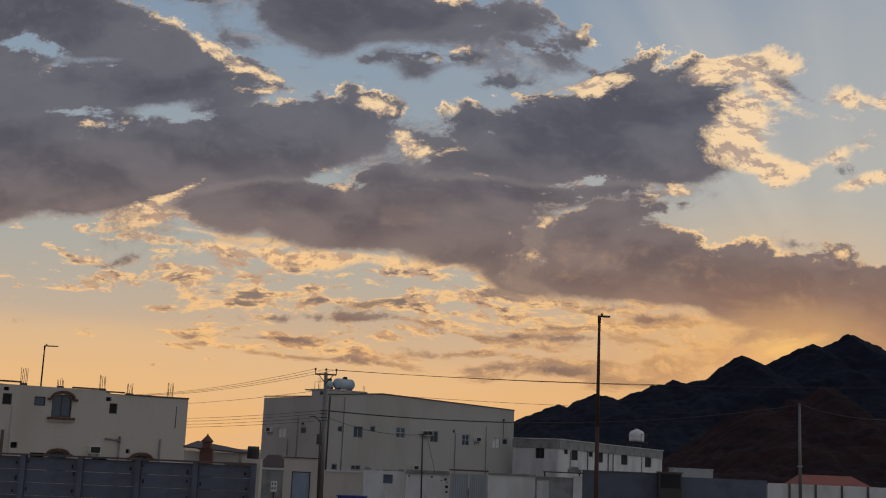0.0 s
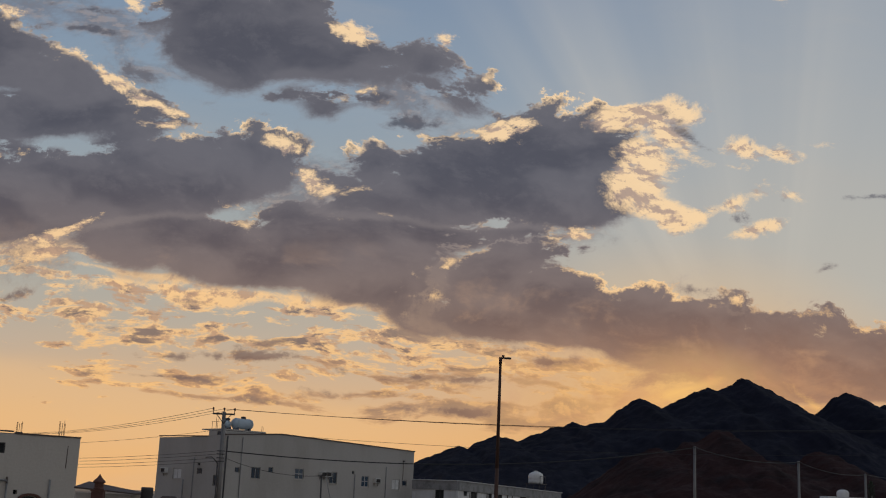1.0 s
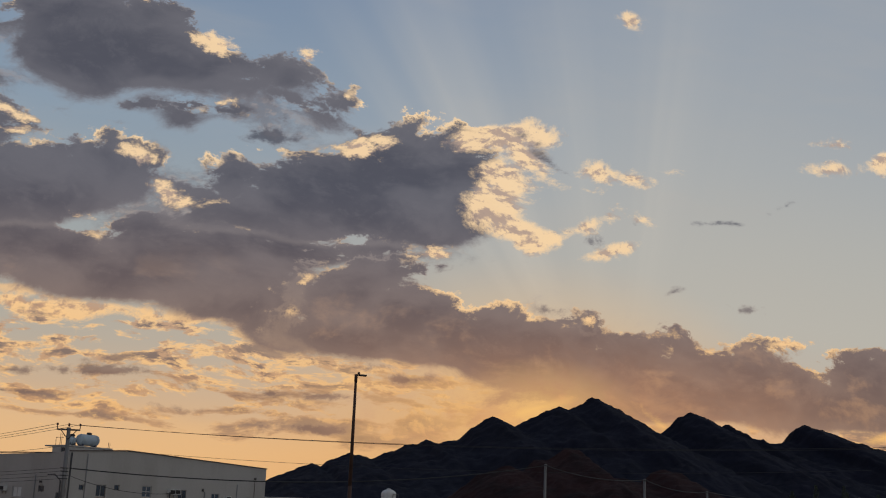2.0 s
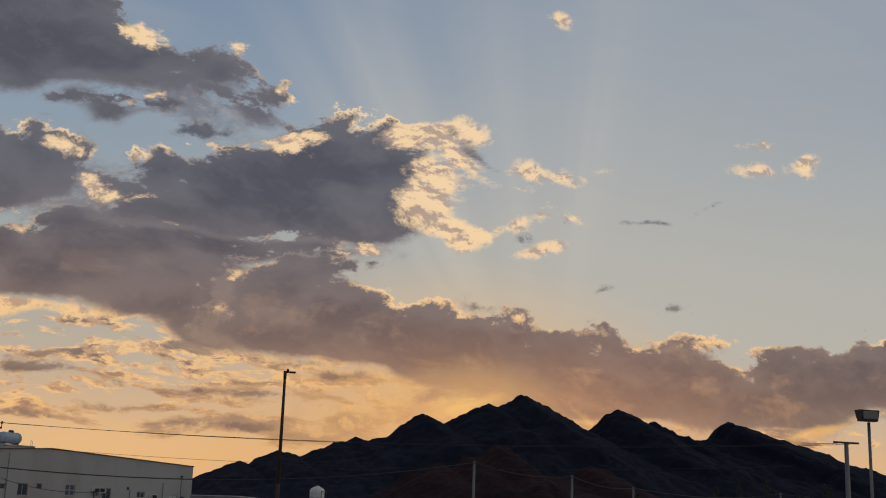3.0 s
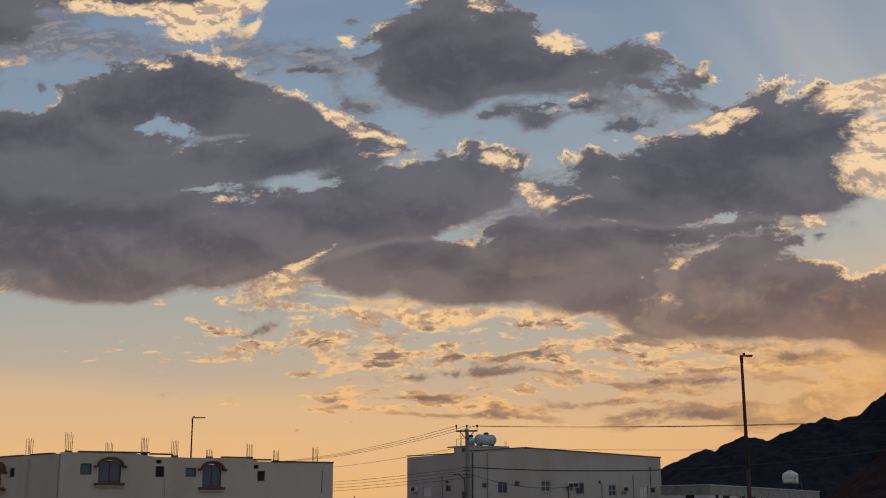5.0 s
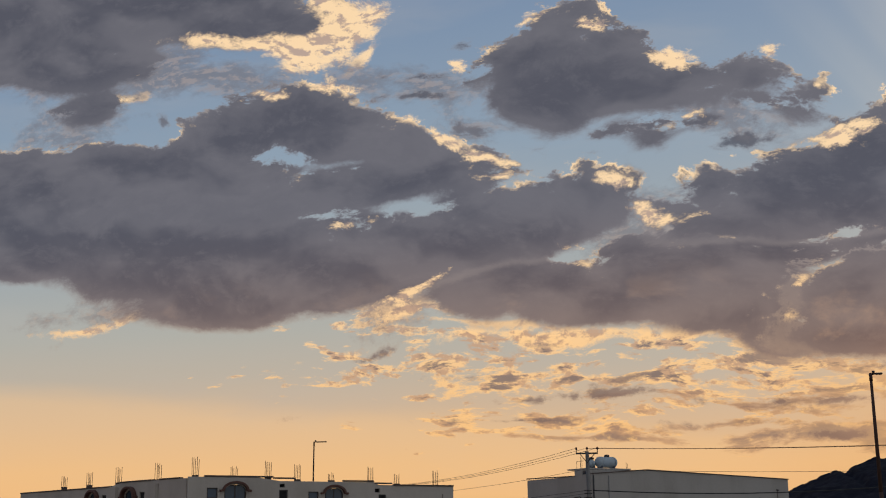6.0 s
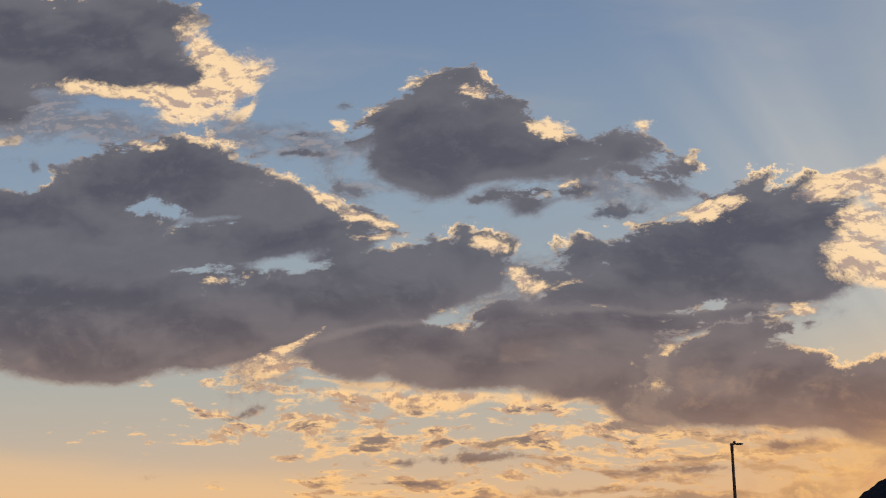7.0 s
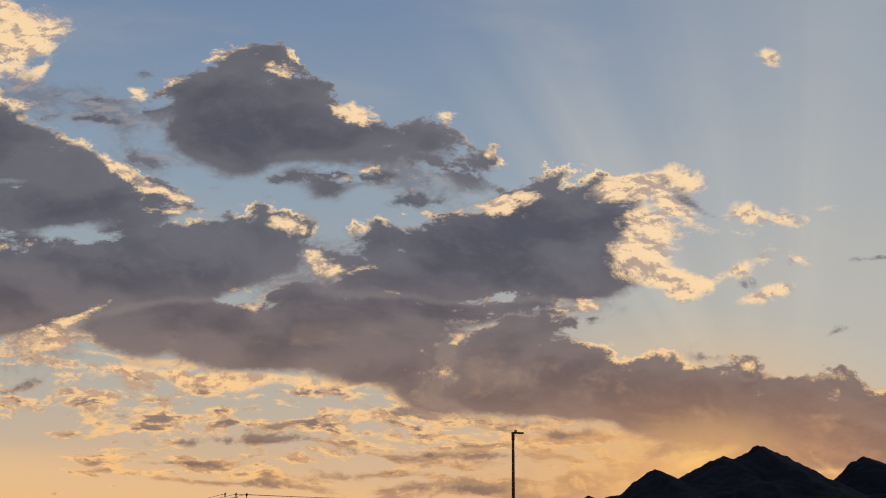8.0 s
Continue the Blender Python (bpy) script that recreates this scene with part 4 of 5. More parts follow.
    for a, b in ((0.02, 6.4), (6.4, L + 0.05)):
        v = [bm.verts.new((x, y, top(min(x, L)) + dz)) for dz in (0.003, 0.10) for x, y in ((a, -0.08), (b, -0.08), (b, 0.3), (a, 0.3))]
        for f in ((3, 2, 1, 0), (4, 5, 6, 7), (0, 1, 5, 4), (1, 2, 6, 5), (2, 3, 7, 6), (3, 0, 4, 7)):
            bm.faces.new([v[i] for i in f])
    part("coping", bm, SLAB, house, "thin dark coping along the roof edge")
    boxes("coping", [(-0.05, 6.84, -0.08, 0.3, 8.66, 8.74)], SLAB, house, "thin dark coping along the roof edge").matrix_local = F
    # down pipes
    pipe(house, I4, [(1.9, -0.06, 8.7), (1.85, -0.06, 0.3)], 0.045, PATCH)
    pipe(house, I4, [(0.15, -0.07, 8.7), (0.1, -0.07, 0.3)], 0.07, DARK, "dark drain pipe")
    pipe(house, I4, [(16.15, -0.05, 5.95), (16.15, -0.05, 0.3)], 0.05, PATCH)
    pipe(house, I4, [(20.45, -0.05, 6.9), (20.45, -0.05, 0.3)], 0.05, PATCH)
    pipe(house, I4, [(22.9, -0.03, 7.6), (22.9, -0.03, 5.7)], 0.025, SLAB)
    pipe(house, F, [(5.2, -0.05, 6.7), (5.2, -0.05, 0.3)], 0.05, PATCH)
    pipe(house, F, [(3.9, -0.05, 4.6), (3.9, -0.05, 0.3)], 0.06, PATCH)
    boxes("lamp_box", [(5.85, 6.03, -0.16, -0.002, 5.98, 6.16)], DARK, house).matrix_local = F
    boxes("lamp_box", [(22.8, 23.0, -0.16, -0.002, 7.55, 7.7)], DARK, house)
    for s, z in ((11.45, 5.52), (12.1, 5.55), (18.75, 5.2), (10.5, 2.1)):
        air_conditioner(place @ pose(s, -0.003, z))
    air_conditioner(left_place @ pose(0.95, -0.003, 5.18))
    # aerial posts and a rail on the roof
    for s, y, z0, z1 in ((-0.1, 1.6, 9.42, 10.5), (4.55, 2.9, 9.41, 10.6), (4.7, 0.9, 9.41, 10.0)):
        t = thing("roof_post", place @ pose(s, y, z0), "thin dark iron post on the roof", "post", "posts on the roof")
        tubes("rod", [((0, 0, 0), (0, 0, z1 - z0), 0.022)], DARK, t, seg=6)
        tubes("rod", [((0.16, 0, 0), (0.16, 0, (z1 - z0) * 0.85), 0.018)], DARK, t, seg=6)
    for s in (6.55 + 0.5, 7.6):
        t = thing("roof_post", left_place @ pose(s, 0.15, 9.33 if s > 6.84 else 8.7), "thin dark iron post on the roof", "post", "posts on the roof")
        tubes("rod", [((0, 0, 0), (0, 0, 0.75), 0.02)], DARK, t, seg=6)
        tubes("rod", [((0.0, 0, 0.73), (0.45, 0, 0.73), 0.018)], DARK, t, seg=6)


def lathe(bm, profile, axis="z", seg=24):
    """A body of revolution from (radius, height) pairs."""
    rings = []
    for r, h in profile:
        ring = []
        for i in range(seg):
            a = 2 * math.pi * i / seg
            c, s = r * math.cos(a), r * math.sin(a)
            ring.append(bm.verts.new((c, s, h) if axis == "z" else (h, c, s)))
        rings.append(ring)
    for a, b in zip(rings, rings[1:]):
        for i in range(seg):
            j = (i + 1) % seg
            bm.faces.new((a[i], a[j], b[j], b[i]))
    bm.faces.new(rings[0][::-1])
    bm.faces.new(rings[-1])


def lying_tank(place, length, radius, label):
    tank = thing("water_tank", place, label, "water tank")
    bm = bmesh.new()
    prof = [(0.05, -length / 2), (radius * 0.6, -length / 2 + 0.06), (radius * 0.9, -length / 2 + 0.22), (radius, -length / 2 + 0.42)]
    mid = []
    for i in range(7):
        x = -length / 2 + 0.42 + (length - 0.84) * i / 6
        mid += [(radius * (1.0 if i % 2 else 0.975), x)]
    lathe(bm, prof + mid + [(r, -h) for r, h in reversed(prof)], "x")
    for v in bm.verts:
        v.co.z += radius + 0.12
    part("shell", bm, TANK, tank, smooth=True)
    bm = bmesh.new()
    lathe(bm, [(0.24, 0), (0.24, 0.14), (0.20, 0.2), (0.05, 0.22)])
    for v in bm.verts:
        v.co.z += 2 * radius + 0.10
        v.co.x += 0.1
    part("lid", bm, DARK, tank, "dark screw lid")
    for x in (-length * 0.3, length * 0.3):
        boxes("saddle", [(x - 0.08, x + 0.08, -radius * 0.7, radius * 0.7, 0, 0.32)], CONCRETE, tank)
    return tank


build_long_house()
house_place, _ = facing((-11.03, 112.0), (7.46, 128.0))
lying_tank(house_place @ pose(3.15, 2.0, 9.412), 2.35, 0.53, "pale blue lying water tank with a dark lid on the roof")
lying_tank(house_place @ pose(1.55, 2.3, 9.412), 0.9, 0.40, "small pale blue water tank behind the larger one")


# ---------------------------------------------------------------- low whitewashed shops
def build_shops():
    K0, K1, K2 = (7.32, 126.0), (11.79, 122.0), (27.43, 150.0)
    place, L = facing(K1, K2)
    left_place, M = facing(K0, K1)
    place, left_place = pose(0, 0, -0.3) @ place, pose(0, 0, -0.3) @ left_place
    F = place.inverted() @ left_place
    shop = thing("shop_row", place, "low whitewashed flat-roofed row with a grey parapet band and dark windows", "building")
    holes = [(1.36, 2.37, 4.60, 5.08), (3.24, 5.02, 4.02, 5.08), (8.07, 9.24, 4.46, 5.02), (10.74, 12.21, 3.91, 5.02), (17.77, 19.89, 3.76, 4.92), (25.82, 28.11, 3.58, 4.80)]
    pierced("wall", 0, L, 0, 0.25, 0, lambda s: 5.10 - 0.012 * s, holes, WHITEWASH, shop)
    pierced("wall", 0, M - 0.02, 0, 0.25, 0, lambda s: 5.12, [(3.0, 4.14, 4.06, 5.11)], WHITEWASH, shop, F)
    # shop panes are near-black in place of the dark inside
    for h in holes:
        window(shop, I4, *h, mullions=1 if h[1] - h[0] > 1.3 else 0, sill=False, frame_material=DARK, pane_material=DARK_FILL)
    window(shop, F, 3.0, 4.14, 4.06, 5.11, mullions=1, sill=False, frame_material=DARK, pane_material=DARK_FILL)
    bm = bmesh.new()
    v = [bm.verts.new((x, y, z)) for x, z0, z1 in ((0, 5.105, 6.04), (L, 4.72, 5.66)) for y, z in ((-0.10, z0), (0.25, z0), (0.25, z1), (-0.10, z1))]
    for f in ((0, 1, 2, 3), (7, 6, 5, 4), (0, 4, 5, 1), (1, 5, 6, 2), (2, 6, 7, 3), (3, 7, 4, 0)):
        bm.faces.new([v[i] for i in f])
    part("parapet", bm, PATCH, shop, "grey weathered parapet band")
    boxes("parapet", [(0, M - 0.12, -0.10, 0.25, 5.125, 6.04)], PATCH, shop, "grey weathered parapet band").matrix_local = F
    bm = bmesh.new()
    v = [bm.verts.new((x, y, z)) for x, z0, z1 in ((0, 6.045, 6.12), (L + 0.1, 5.665, 5.74)) for y, z in ((-0.2, z0), (0.3, z0), (0.3, z1), (-0.2, z1))]
    for f in ((0, 1, 2, 3), (7, 6, 5, 4), (0, 4, 5, 1), (1, 5, 6, 2), (2, 6, 7, 3), (3, 7, 4, 0)):
        bm.faces.new([v[i] for i in f])
    part("coping", bm, WHITEWASH, shop)
    boxes("coping", [(0, M - 0.22, -0.2, 0.3, 6.045, 6.12)], WHITEWASH, shop).matrix_local = F
    boxes("side_wall", [(L - 0.25, L, 0.252, 7.0, 0, 5.6), (9, L, 7.002, 7.2, 0, 5.5)], WHITEWASH, shop)
    boxes("roof", [(9.0, L - 0.3, 0.26, 7.0, 4.9, 5.08)], CONCRETE, shop)
    # near-black sheet holds the shops' inner darkness in its colour
    boxes("dark_backing", [(3.5, L - 0.3, 1.5, 1.6, 0, 4.89)], DARK_FILL, shop, "near-black sheet standing in for the dark of the rooms")
    for s in (7.6, 13.6, 15.1):
        pipe(shop, I4, [(s, -0.06, 5.0), (s, -0.06, 0.3)], 0.06, SLAB)
    for s in (2.9, 24.6):
        pipe(shop, I4, [(s, -0.04, 4.9), (s, -0.04, 2.8)], 0.04, SLAB)
    # tank on an iron stand behind the parapet
    stand = thing("tank_stand", place @ pose(26.9, 1.4, 5.08), "dark iron stand on the flat roof", "stand")
    for x in (-1.15, 1.15):
        for y in (-0.8, 0.8):
            tubes("leg", [((x, y, 0), (x, y, 1.44), 0.05)], DARK, stand, seg=6)
    boxes("deck", [(-1.3, 1.3, -0.95, 0.95, 1.44, 1.52)], DARK, stand)
    tubes("rail", [((-1.15, -0.9, 1.52), (-1.15, -0.9, 2.4), 0.03), ((0, -0.9, 1.52), (0, -0.9, 2.4), 0.03), ((0.8, -0.9, 1.52), (0.8, -0.9, 2.4), 0.03), ((-1.15, -0.9, 2.4), (0.8, -0.9, 2.4), 0.03)], DARK, stand, seg=6)
    tank = thing("water_tank", place @ pose(26.7, 1.4, 6.602), "white domed water tank standing on an iron stand", "water tank")
    bm = bmesh.new()
    lathe(bm, [(0.80, 0), (0.90, 0.06), (0.92, 0.45), (0.89, 0.5), (0.92, 0.55), (0.92, 0.95), (0.80, 1.2), (0.5, 1.38), (0.28, 1.42)])
    part("shell", bm, PLASTIC, tank, smooth=True)
    bm = bmesh.new()
    lathe(bm, [(0.28, 1.422), (0.28, 1.53), (0.1, 1.56)])
    part("lid", bm, PLASTIC, tank)


build_shops()


# ---------------------------------------------------------------- street lamps, poles and wires
def street_lamp(x, y, h, fat=1.0, reach=0.50):
    t = thing("street_lamp", pose(x, y, 0), "tall rust-brown steel street lamp with one flat head", "street lamp", "street lamps")
    tubes("pole", [((0, 0, 0.25), (0, 0, h * 0.5), 0.115 * fat, 0.09 * fat), ((0, 0, h * 0.5), (0, 0, h - 0.1), 0.09 * fat, 0.06 * fat)], RUST, t, seg=12)
    tubes("collar", [((0, 0, h - 0.35), (0, 0, h), 0.075 * fat)], RUST, t, seg=12)
    boxes("base_plate", [(-0.25, 0.25, -0.25, 0.25, 0, 0.04)], STEEL, t)
    tubes("door_section", [((0, 0, 0.04), (0, 0, 0.9), 0.14)], RUST, t, seg=12)
    tubes("arm", [((-0.02, 0, h - 0.06), (0.22, 0, h - 0.03), 0.035)], RUST, t)
    bm = bmesh.new()
    box(bm, 0.18, reach, -0.12, 0.12, -0.075, 0.0)
    bmesh.ops.bevel(bm, geom=bm.edges[:], offset=0.02, segments=2, affect="EDGES")
    bmesh.ops.translate(bm, verts=bm.verts, vec=(0, 0, h))
    head = part("head", bm, DARK, t, "flat dark lamp head")
    tubes("knob", [((0.12, 0, h + 0.0), (0.12, 0, h + 0.10), 0.06)], DARK, head)
    return t


street_lamp(7.06, 55.0, 10.33)
street_lamp(-30.07, 88.0, 10.45, 0.8, 1.0)

pole = thing("utility_pole", pose(-7.58, 75.0, 0), "grey wooden power pole with a forked crossarm and cables", "utility pole")
tubes("mast", [((0.06, 0, 0), (-0.05, 0, 8.45), 0.17, 0.11)], STEEL, pole, seg=12)
boxes("crossarm", [(-0.74, 0.62, -0.05, 0.05, 8.28, 8.38)], DARK, pole, "dark steel crossarm")
for x in (-0.72, -0.05, 0.60):
    part_bars = [((x, 0, 8.38), (x, 0, 8.58), 0.025)]
    pin = tubes("pin", part_bars, DARK, pole)
    bm = bmesh.new()
    lathe(bm, [(0.03, 8.56), (0.07, 8.58), (0.05, 8.63), (0.07, 8.66), (0.04, 8.72)], seg=12)
    bmesh.ops.translate(bm, verts=bm.verts, vec=(x, 0, 0))
    part("insulator", bm, CLAY, pin)
tubes("brace", [((-0.5, -0.06, 8.3), (-0.04, -0.10, 7.75), 0.025)], DARK, pole)
tubes("brace", [((0.42, -0.06, 8.3), (-0.04, -0.10, 7.75), 0.025)], DARK, pole)
for z in (6.05, 5.86, 5.62, 5.42):
    tubes("bracket", [((-0.28, -0.12, z), (0.2, -0.12, z), 0.03)], DARK, pole)
tubes("riser", [((-0.19, -0.16, 5.3), (-0.12, -0.16, 0.1), 0.045)], DARK, pole, "dark cable riser strapped to the pole")
tubes("cable_loop", [((-0.95, -0.12, 5.62), (-0.55, -0.14, 5.66), 0.03), ((-0.55, -0.14, 5.66), (-0.19, -0.16, 5.3), 0.03)], DARK, pole)

for x, y, h, lab in ((26.82, 90.0, 8.6, 0), (38.91, 100.0, 8.35, 0), (49.28, 110.0, 7.95, 0), (82.3, 138.0, 9.2, 0)):
    t = thing("utility_pole", pose(x, y, 0), "slim grey service pole carrying one cable", "utility pole", "slim service poles")
    tubes("mast", [((0, 0, 0), (0, 0, h), 0.14, 0.10)], STEEL, t, seg=10)
    tubes("bracket", [((-0.22, -0.1, h - 0.1), (0.22, -0.1, h - 0.1), 0.03)], DARK, t)
    boxes("band", [(-0.16, 0.16, -0.16, 0.16, h * 0.45, h * 0.45 + 0.08)], ZINC, t)

t = thing("utility_pole", pose(-1.42, 79.6, 0), "thin iron service mast with a stay beside the gate", "utility pole")
tubes("mast", [((0.1, 0, 0), (0, 0, 4.98), 0.06, 0.05)], DARK, t)
tubes("stay", [((0.3, 0.1, 4.85), (0.95, 0.1, 2.4), 0.025)], PATCH, t)
boxes("crossarm", [(-0.22, 0.22, -0.04, 0.04, 4.86, 4.92)], DARK, t)


def wire(a, b, sag, r=0.013, n=18):
    a, b = Vector(a), Vector(b)
    pts = [a.lerp(b, i / n) - Vector((0, 0, 4 * sag * (i / n) * (1 - i / n))) for i in range(n + 1)]
    side = (b - a).cross(Vector((0, 0, 1))).normalized()
    bm = bmesh.new()
    rings = [[bm.verts.new(p + r * (math.cos(k * 1.2566) * side + math.sin(k * 1.2566) * Vector((0, 0, 1)))) for k in range(5)] for p in pts]
    for p, q in zip(rings, rings[1:]):
        for k in range(5):
            bm.faces.new((p[k], p[(k + 1) % 5], q[(k + 1) % 5], q[k]))
    tagged(part("overhead_wire", bm, CABLE, smooth=True), "thin black overhead wire strung between poles", "wire", "overhead wires")


FARP = Vector((-37.59, 127.0, 8.6))
for i, x in enumerate((-8.31, -7.63, -6.97)):
    wire((x, 75, 8.66), FARP + Vector((0.67 * (i - 1), 0, 0)), 0.7)
for i, x in enumerate((-7.63, -6.97)):
    wire((x, 75, 8.64), (36.6 + 0.7 * i, 55 + 0.5 * i, 8.5), 0.62 + 0.02 * i, 0.014)
wire((-7.62, 75.2, 7.4), (-37.59, 127, 7.6), 0.5, 0.012)
wire((-7.52, 75.2, 7.35), (36.58, 60, 7.5), 0.7, 0.010)
for z, dz in ((6.05, 0.0), (5.86, -0.1), (5.62, -0.12), (5.42, -0.2)):
    wire((-7.72, 74.88, z), (-37.4, 127, z + 0.1 + dz), 0.35)
wire((-7.32, 74.88, 6.05), (26.82, 89.9, 8.5), 1.03, 0.035)
wire((26.82, 89.9, 8.5), (38.91, 99.9, 8.25), 0.45, 0.03)
wire((38.91, 99.9, 8.25), (49.28, 109.9, 7.85), 0.4, 0.03)
wire((49.28, 109.9, 7.85), (82.30, 137.9, 9.1), 0.7, 0.03)
wire((82.30, 137.9, 9.1), (132.08, 170.0, 10.5), 0.7, 0.03)
wire((-7.32, 74.88, 5.62), (-1.42, 79.6, 4.9), 0.35, 0.016)

# far pole at the end of the line behind the villa
t = thing("utility_pole", pose(-37.59, 127.0, 0), "grey wooden power pole with a forked crossarm and cables", "utility pole")
tubes("mast", [((0, 0, 0), (0, 0, 8.45), 0.17, 0.11)], STEEL, t)
boxes("crossarm", [(-0.75, 0.75, -0.05, 0.05, 8.4, 8.5)], DARK, t)
t = thing("utility_pole", pose(36.93, 55.25, 0), "grey wooden power pole with a forked crossarm and cables", "utility pole")
tubes("mast", [((0, 0, 0), (0, 0, 8.5), 0.17, 0.11)], STEEL, t)
boxes("crossarm", [(-0.75, 0.75, -0.05, 0.05, 8.5, 8.6)], DARK, t)

# sign box on a post at the edge of the yard
t = thing("sign_box", pose(27.69, 40.0, 0), "dark boxy lamp hood on a steel post", "lamp")
tubes("post", [((0.15, 0.1, 0), (0.15, 0.1, 8.0), 0.06)], STEEL, t)
bm = bmesh.new()
v = [bm.verts.new(c) for c in ((-0.32, -0.15, 8.02), (0.4, -0.15, 8.02), (0.4, 0.15, 8.02), (-0.32, 0.15, 8.02), (-0.40, -0.2, 8.45), (0.45, -0.2, 8.45), (0.45, 0.2, 8.45), (-0.40, 0.2, 8.45))]
for f in ((3, 2, 1, 0), (4, 5, 6, 7), (0, 1, 5, 4), (1, 2, 6, 5), (2, 3, 7, 6), (3, 0, 4, 7)):
    bm.faces.new([v[i] for i in f])
part("hood", bm, DARK, t)
boxes("face", [(-0.28, 0.36, -0.215, -0.205, 8.1, 8.4)], STEEL, t)


# ---------------------------------------------------------------- garden walls and sheds
def panel_wall():
    """Precast posts with stacked concrete panels."""
    wall = thing("wall_panels", pose(0.00, 45, 0), "grey precast concrete panel fence with dark joints", "fence", kind="structure")
    xs = [-24.38 + 2.162 * i for i in range(9)]
    panel_me = bpy.data.meshes.new("panel")
    bm = bmesh.new()
    box(bm, 0.0, 1.962, 0, 0.08, 0, 0.462)
    bmesh.ops.bevel(bm, geom=[e for e in bm.edges if abs(e.verts[0].co.y) < 1e-4 and abs(e.verts[1].co.y) < 1e-4], offset=0.012, segments=1, affect="EDGES")
    bm.to_mesh(panel_me)
    bm.free()
    panel_me.materials.append(CONCRETE)
    # near-black blocks stand in for the shade in gaps at the joints
    plug_me = bpy.data.meshes.new("gap_dark_block")
    bm = bmesh.new()
    box(bm, 0, 0.07, -0.012, 0.02, 0, 0.11)
    bm.to_mesh(plug_me)
    bm.free()
    plug_me.materials.append(DARK_FILL)
    rng = random.Random(9)
    for i, x in enumerate(xs):
        boxes("post", [(x - 0.10, x + 0.10, -0.12, 0.10, 0, 2.90)], CONCRETE, wall)
        if i == len(xs) - 1:
            break
        for k in range(6):
            p = new("panel", panel_me)
            p.parent = wall
            p.location = (x + 0.10, rng.uniform(-0.012, 0.012), 0.02 + 0.475 * k)
            for dx in (0.16, 1.86):
                if rng.random() < 0.6:
                    g = new("gap_dark_block", plug_me)
                    g.parent = wall
                    g.location = (x + dx + rng.uniform(-0.05, 0.03), 0.0, 0.02 + 0.475 * k + rng.uniform(0.05, 0.3))
                    g.scale = (1, 1, rng.uniform(0.5, 1.5))
    boxes("coping", [(xs[0] - 0.1, xs[-1] + 0.1, -0.14, 0.14, 2.902, 2.965)], SLAB, wall, "dark concrete coping")


panel_wall()

# shed with a single-pitch roof, turret and water barrel behind the fence
shed = thing("shed", pose(-13.00, 60, 0), "small plastered shed with a sloping dark sheet roof", "shed")
boxes("wall", [(0.05, 2.75, 0, 3.0, 0, 3.22)], PLASTER, shed)
bm = bmesh.new()
v = [bm.verts.new(c) for c in ((0.0, -0.25, 3.42), (3.0, -0.25, 3.235), (3.0, 3.2, 3.26), (0.0, 3.2, 3.72), (0.0, -0.25, 3.50), (3.0, -0.25, 3.30), (3.0, 3.2, 3.33), (0.0, 3.2, 3.80))]
for f in ((3, 2, 1, 0), (4, 5, 6, 7), (0, 1, 5, 4), (1, 2, 6, 5), (2, 3, 7, 6), (3, 0, 4, 7)):
    bm.faces.new([v[i] for i in f])
part("roof", bm, BROWNROOF, shed)
turret = thing("turret", pose(-11.72, 59.3, 0), "small red-brown garden turret with a pointed cap", "turret")
boxes("shaft", [(-0.28, 0.28, -0.28, 0.28, 0, 3.32)], CLAY, turret)
boxes("ledge", [(-0.34, 0.34, -0.34, 0.34, 3.322, 3.40)], CLAY, turret)
bm = bmesh.new()
lathe(bm, [(0.24, 3.402), (0.26, 3.46), (0.22, 3.5), (0.22, 3.7), (0.30, 3.74), (0.30, 3.79), (0.15, 3.95), (0.05, 4.06), (0.02, 4.14)], seg=12)
part("cap", bm, CLAY, turret)
barrel = thing("water_barrel", pose(-9.60, 60.5, 0), "dark drum on a block beside the shed roof", "barrel")
boxes("block", [(-0.45, 0.45, -0.4, 0.4, 0, 3.0)], PLASTER, barrel)
bm = bmesh.new()
lathe(bm, [(0.29, 3.002), (0.31, 3.04), (0.29, 3.2), (0.31, 3.23), (0.29, 3.4), (0.31, 3.43), (0.29, 3.6), (0.25, 3.62)], seg=18)
part("drum", bm, DARK, barrel, smooth=True)
awning = thing("awning", pose(-10.06, 59.0, 0), "short dark awning with a white strip", "awning")
boxes("sheet", [(-0.65, 0.75, 0, 1.0, 2.66, 2.72)], SLAB, awning)
boxes("strip", [(-0.35, 0.35, -0.03, -0.002, 2.60, 2.66)], PLASTIC, awning, "white strip along the edge")
for x in (-0.6, 0.7):
    tubes("post", [((x, 0.05, 0), (x, 0.05, 2.66), 0.03)], DARK, awning)


def garden_wall(name, x0, x1, y, h, material, cap_material=None, cap=0.12, holes=(), label=""):
    w = thing(name, pose(x0, y, 0), label, "wall", kind="structure")
    pierced("wall_face", 0, x1 - x0, 0, 0.2, 0, lambda s: h, [(a - x0, b - x0, c, d) for a, b, c, d in holes], material, w)
    if cap_material:
        boxes("coping", [(-0.03, x1 - x0 + 0.03, -0.08, 0.28, h + 0.003, h + cap)], cap_material, w)
    return w


garden_wall("wall_pillar", -12.62, -12.17, 79.9, 2.55, WHITEWASH, None, label="whitewashed end pillar of the garden wall")
garden_wall("wall_garden", -12.16, -10.58, 80.0, 2.18, PATCH, WHITEWASH, 0.10, label="low plastered garden wall with a pale coping")
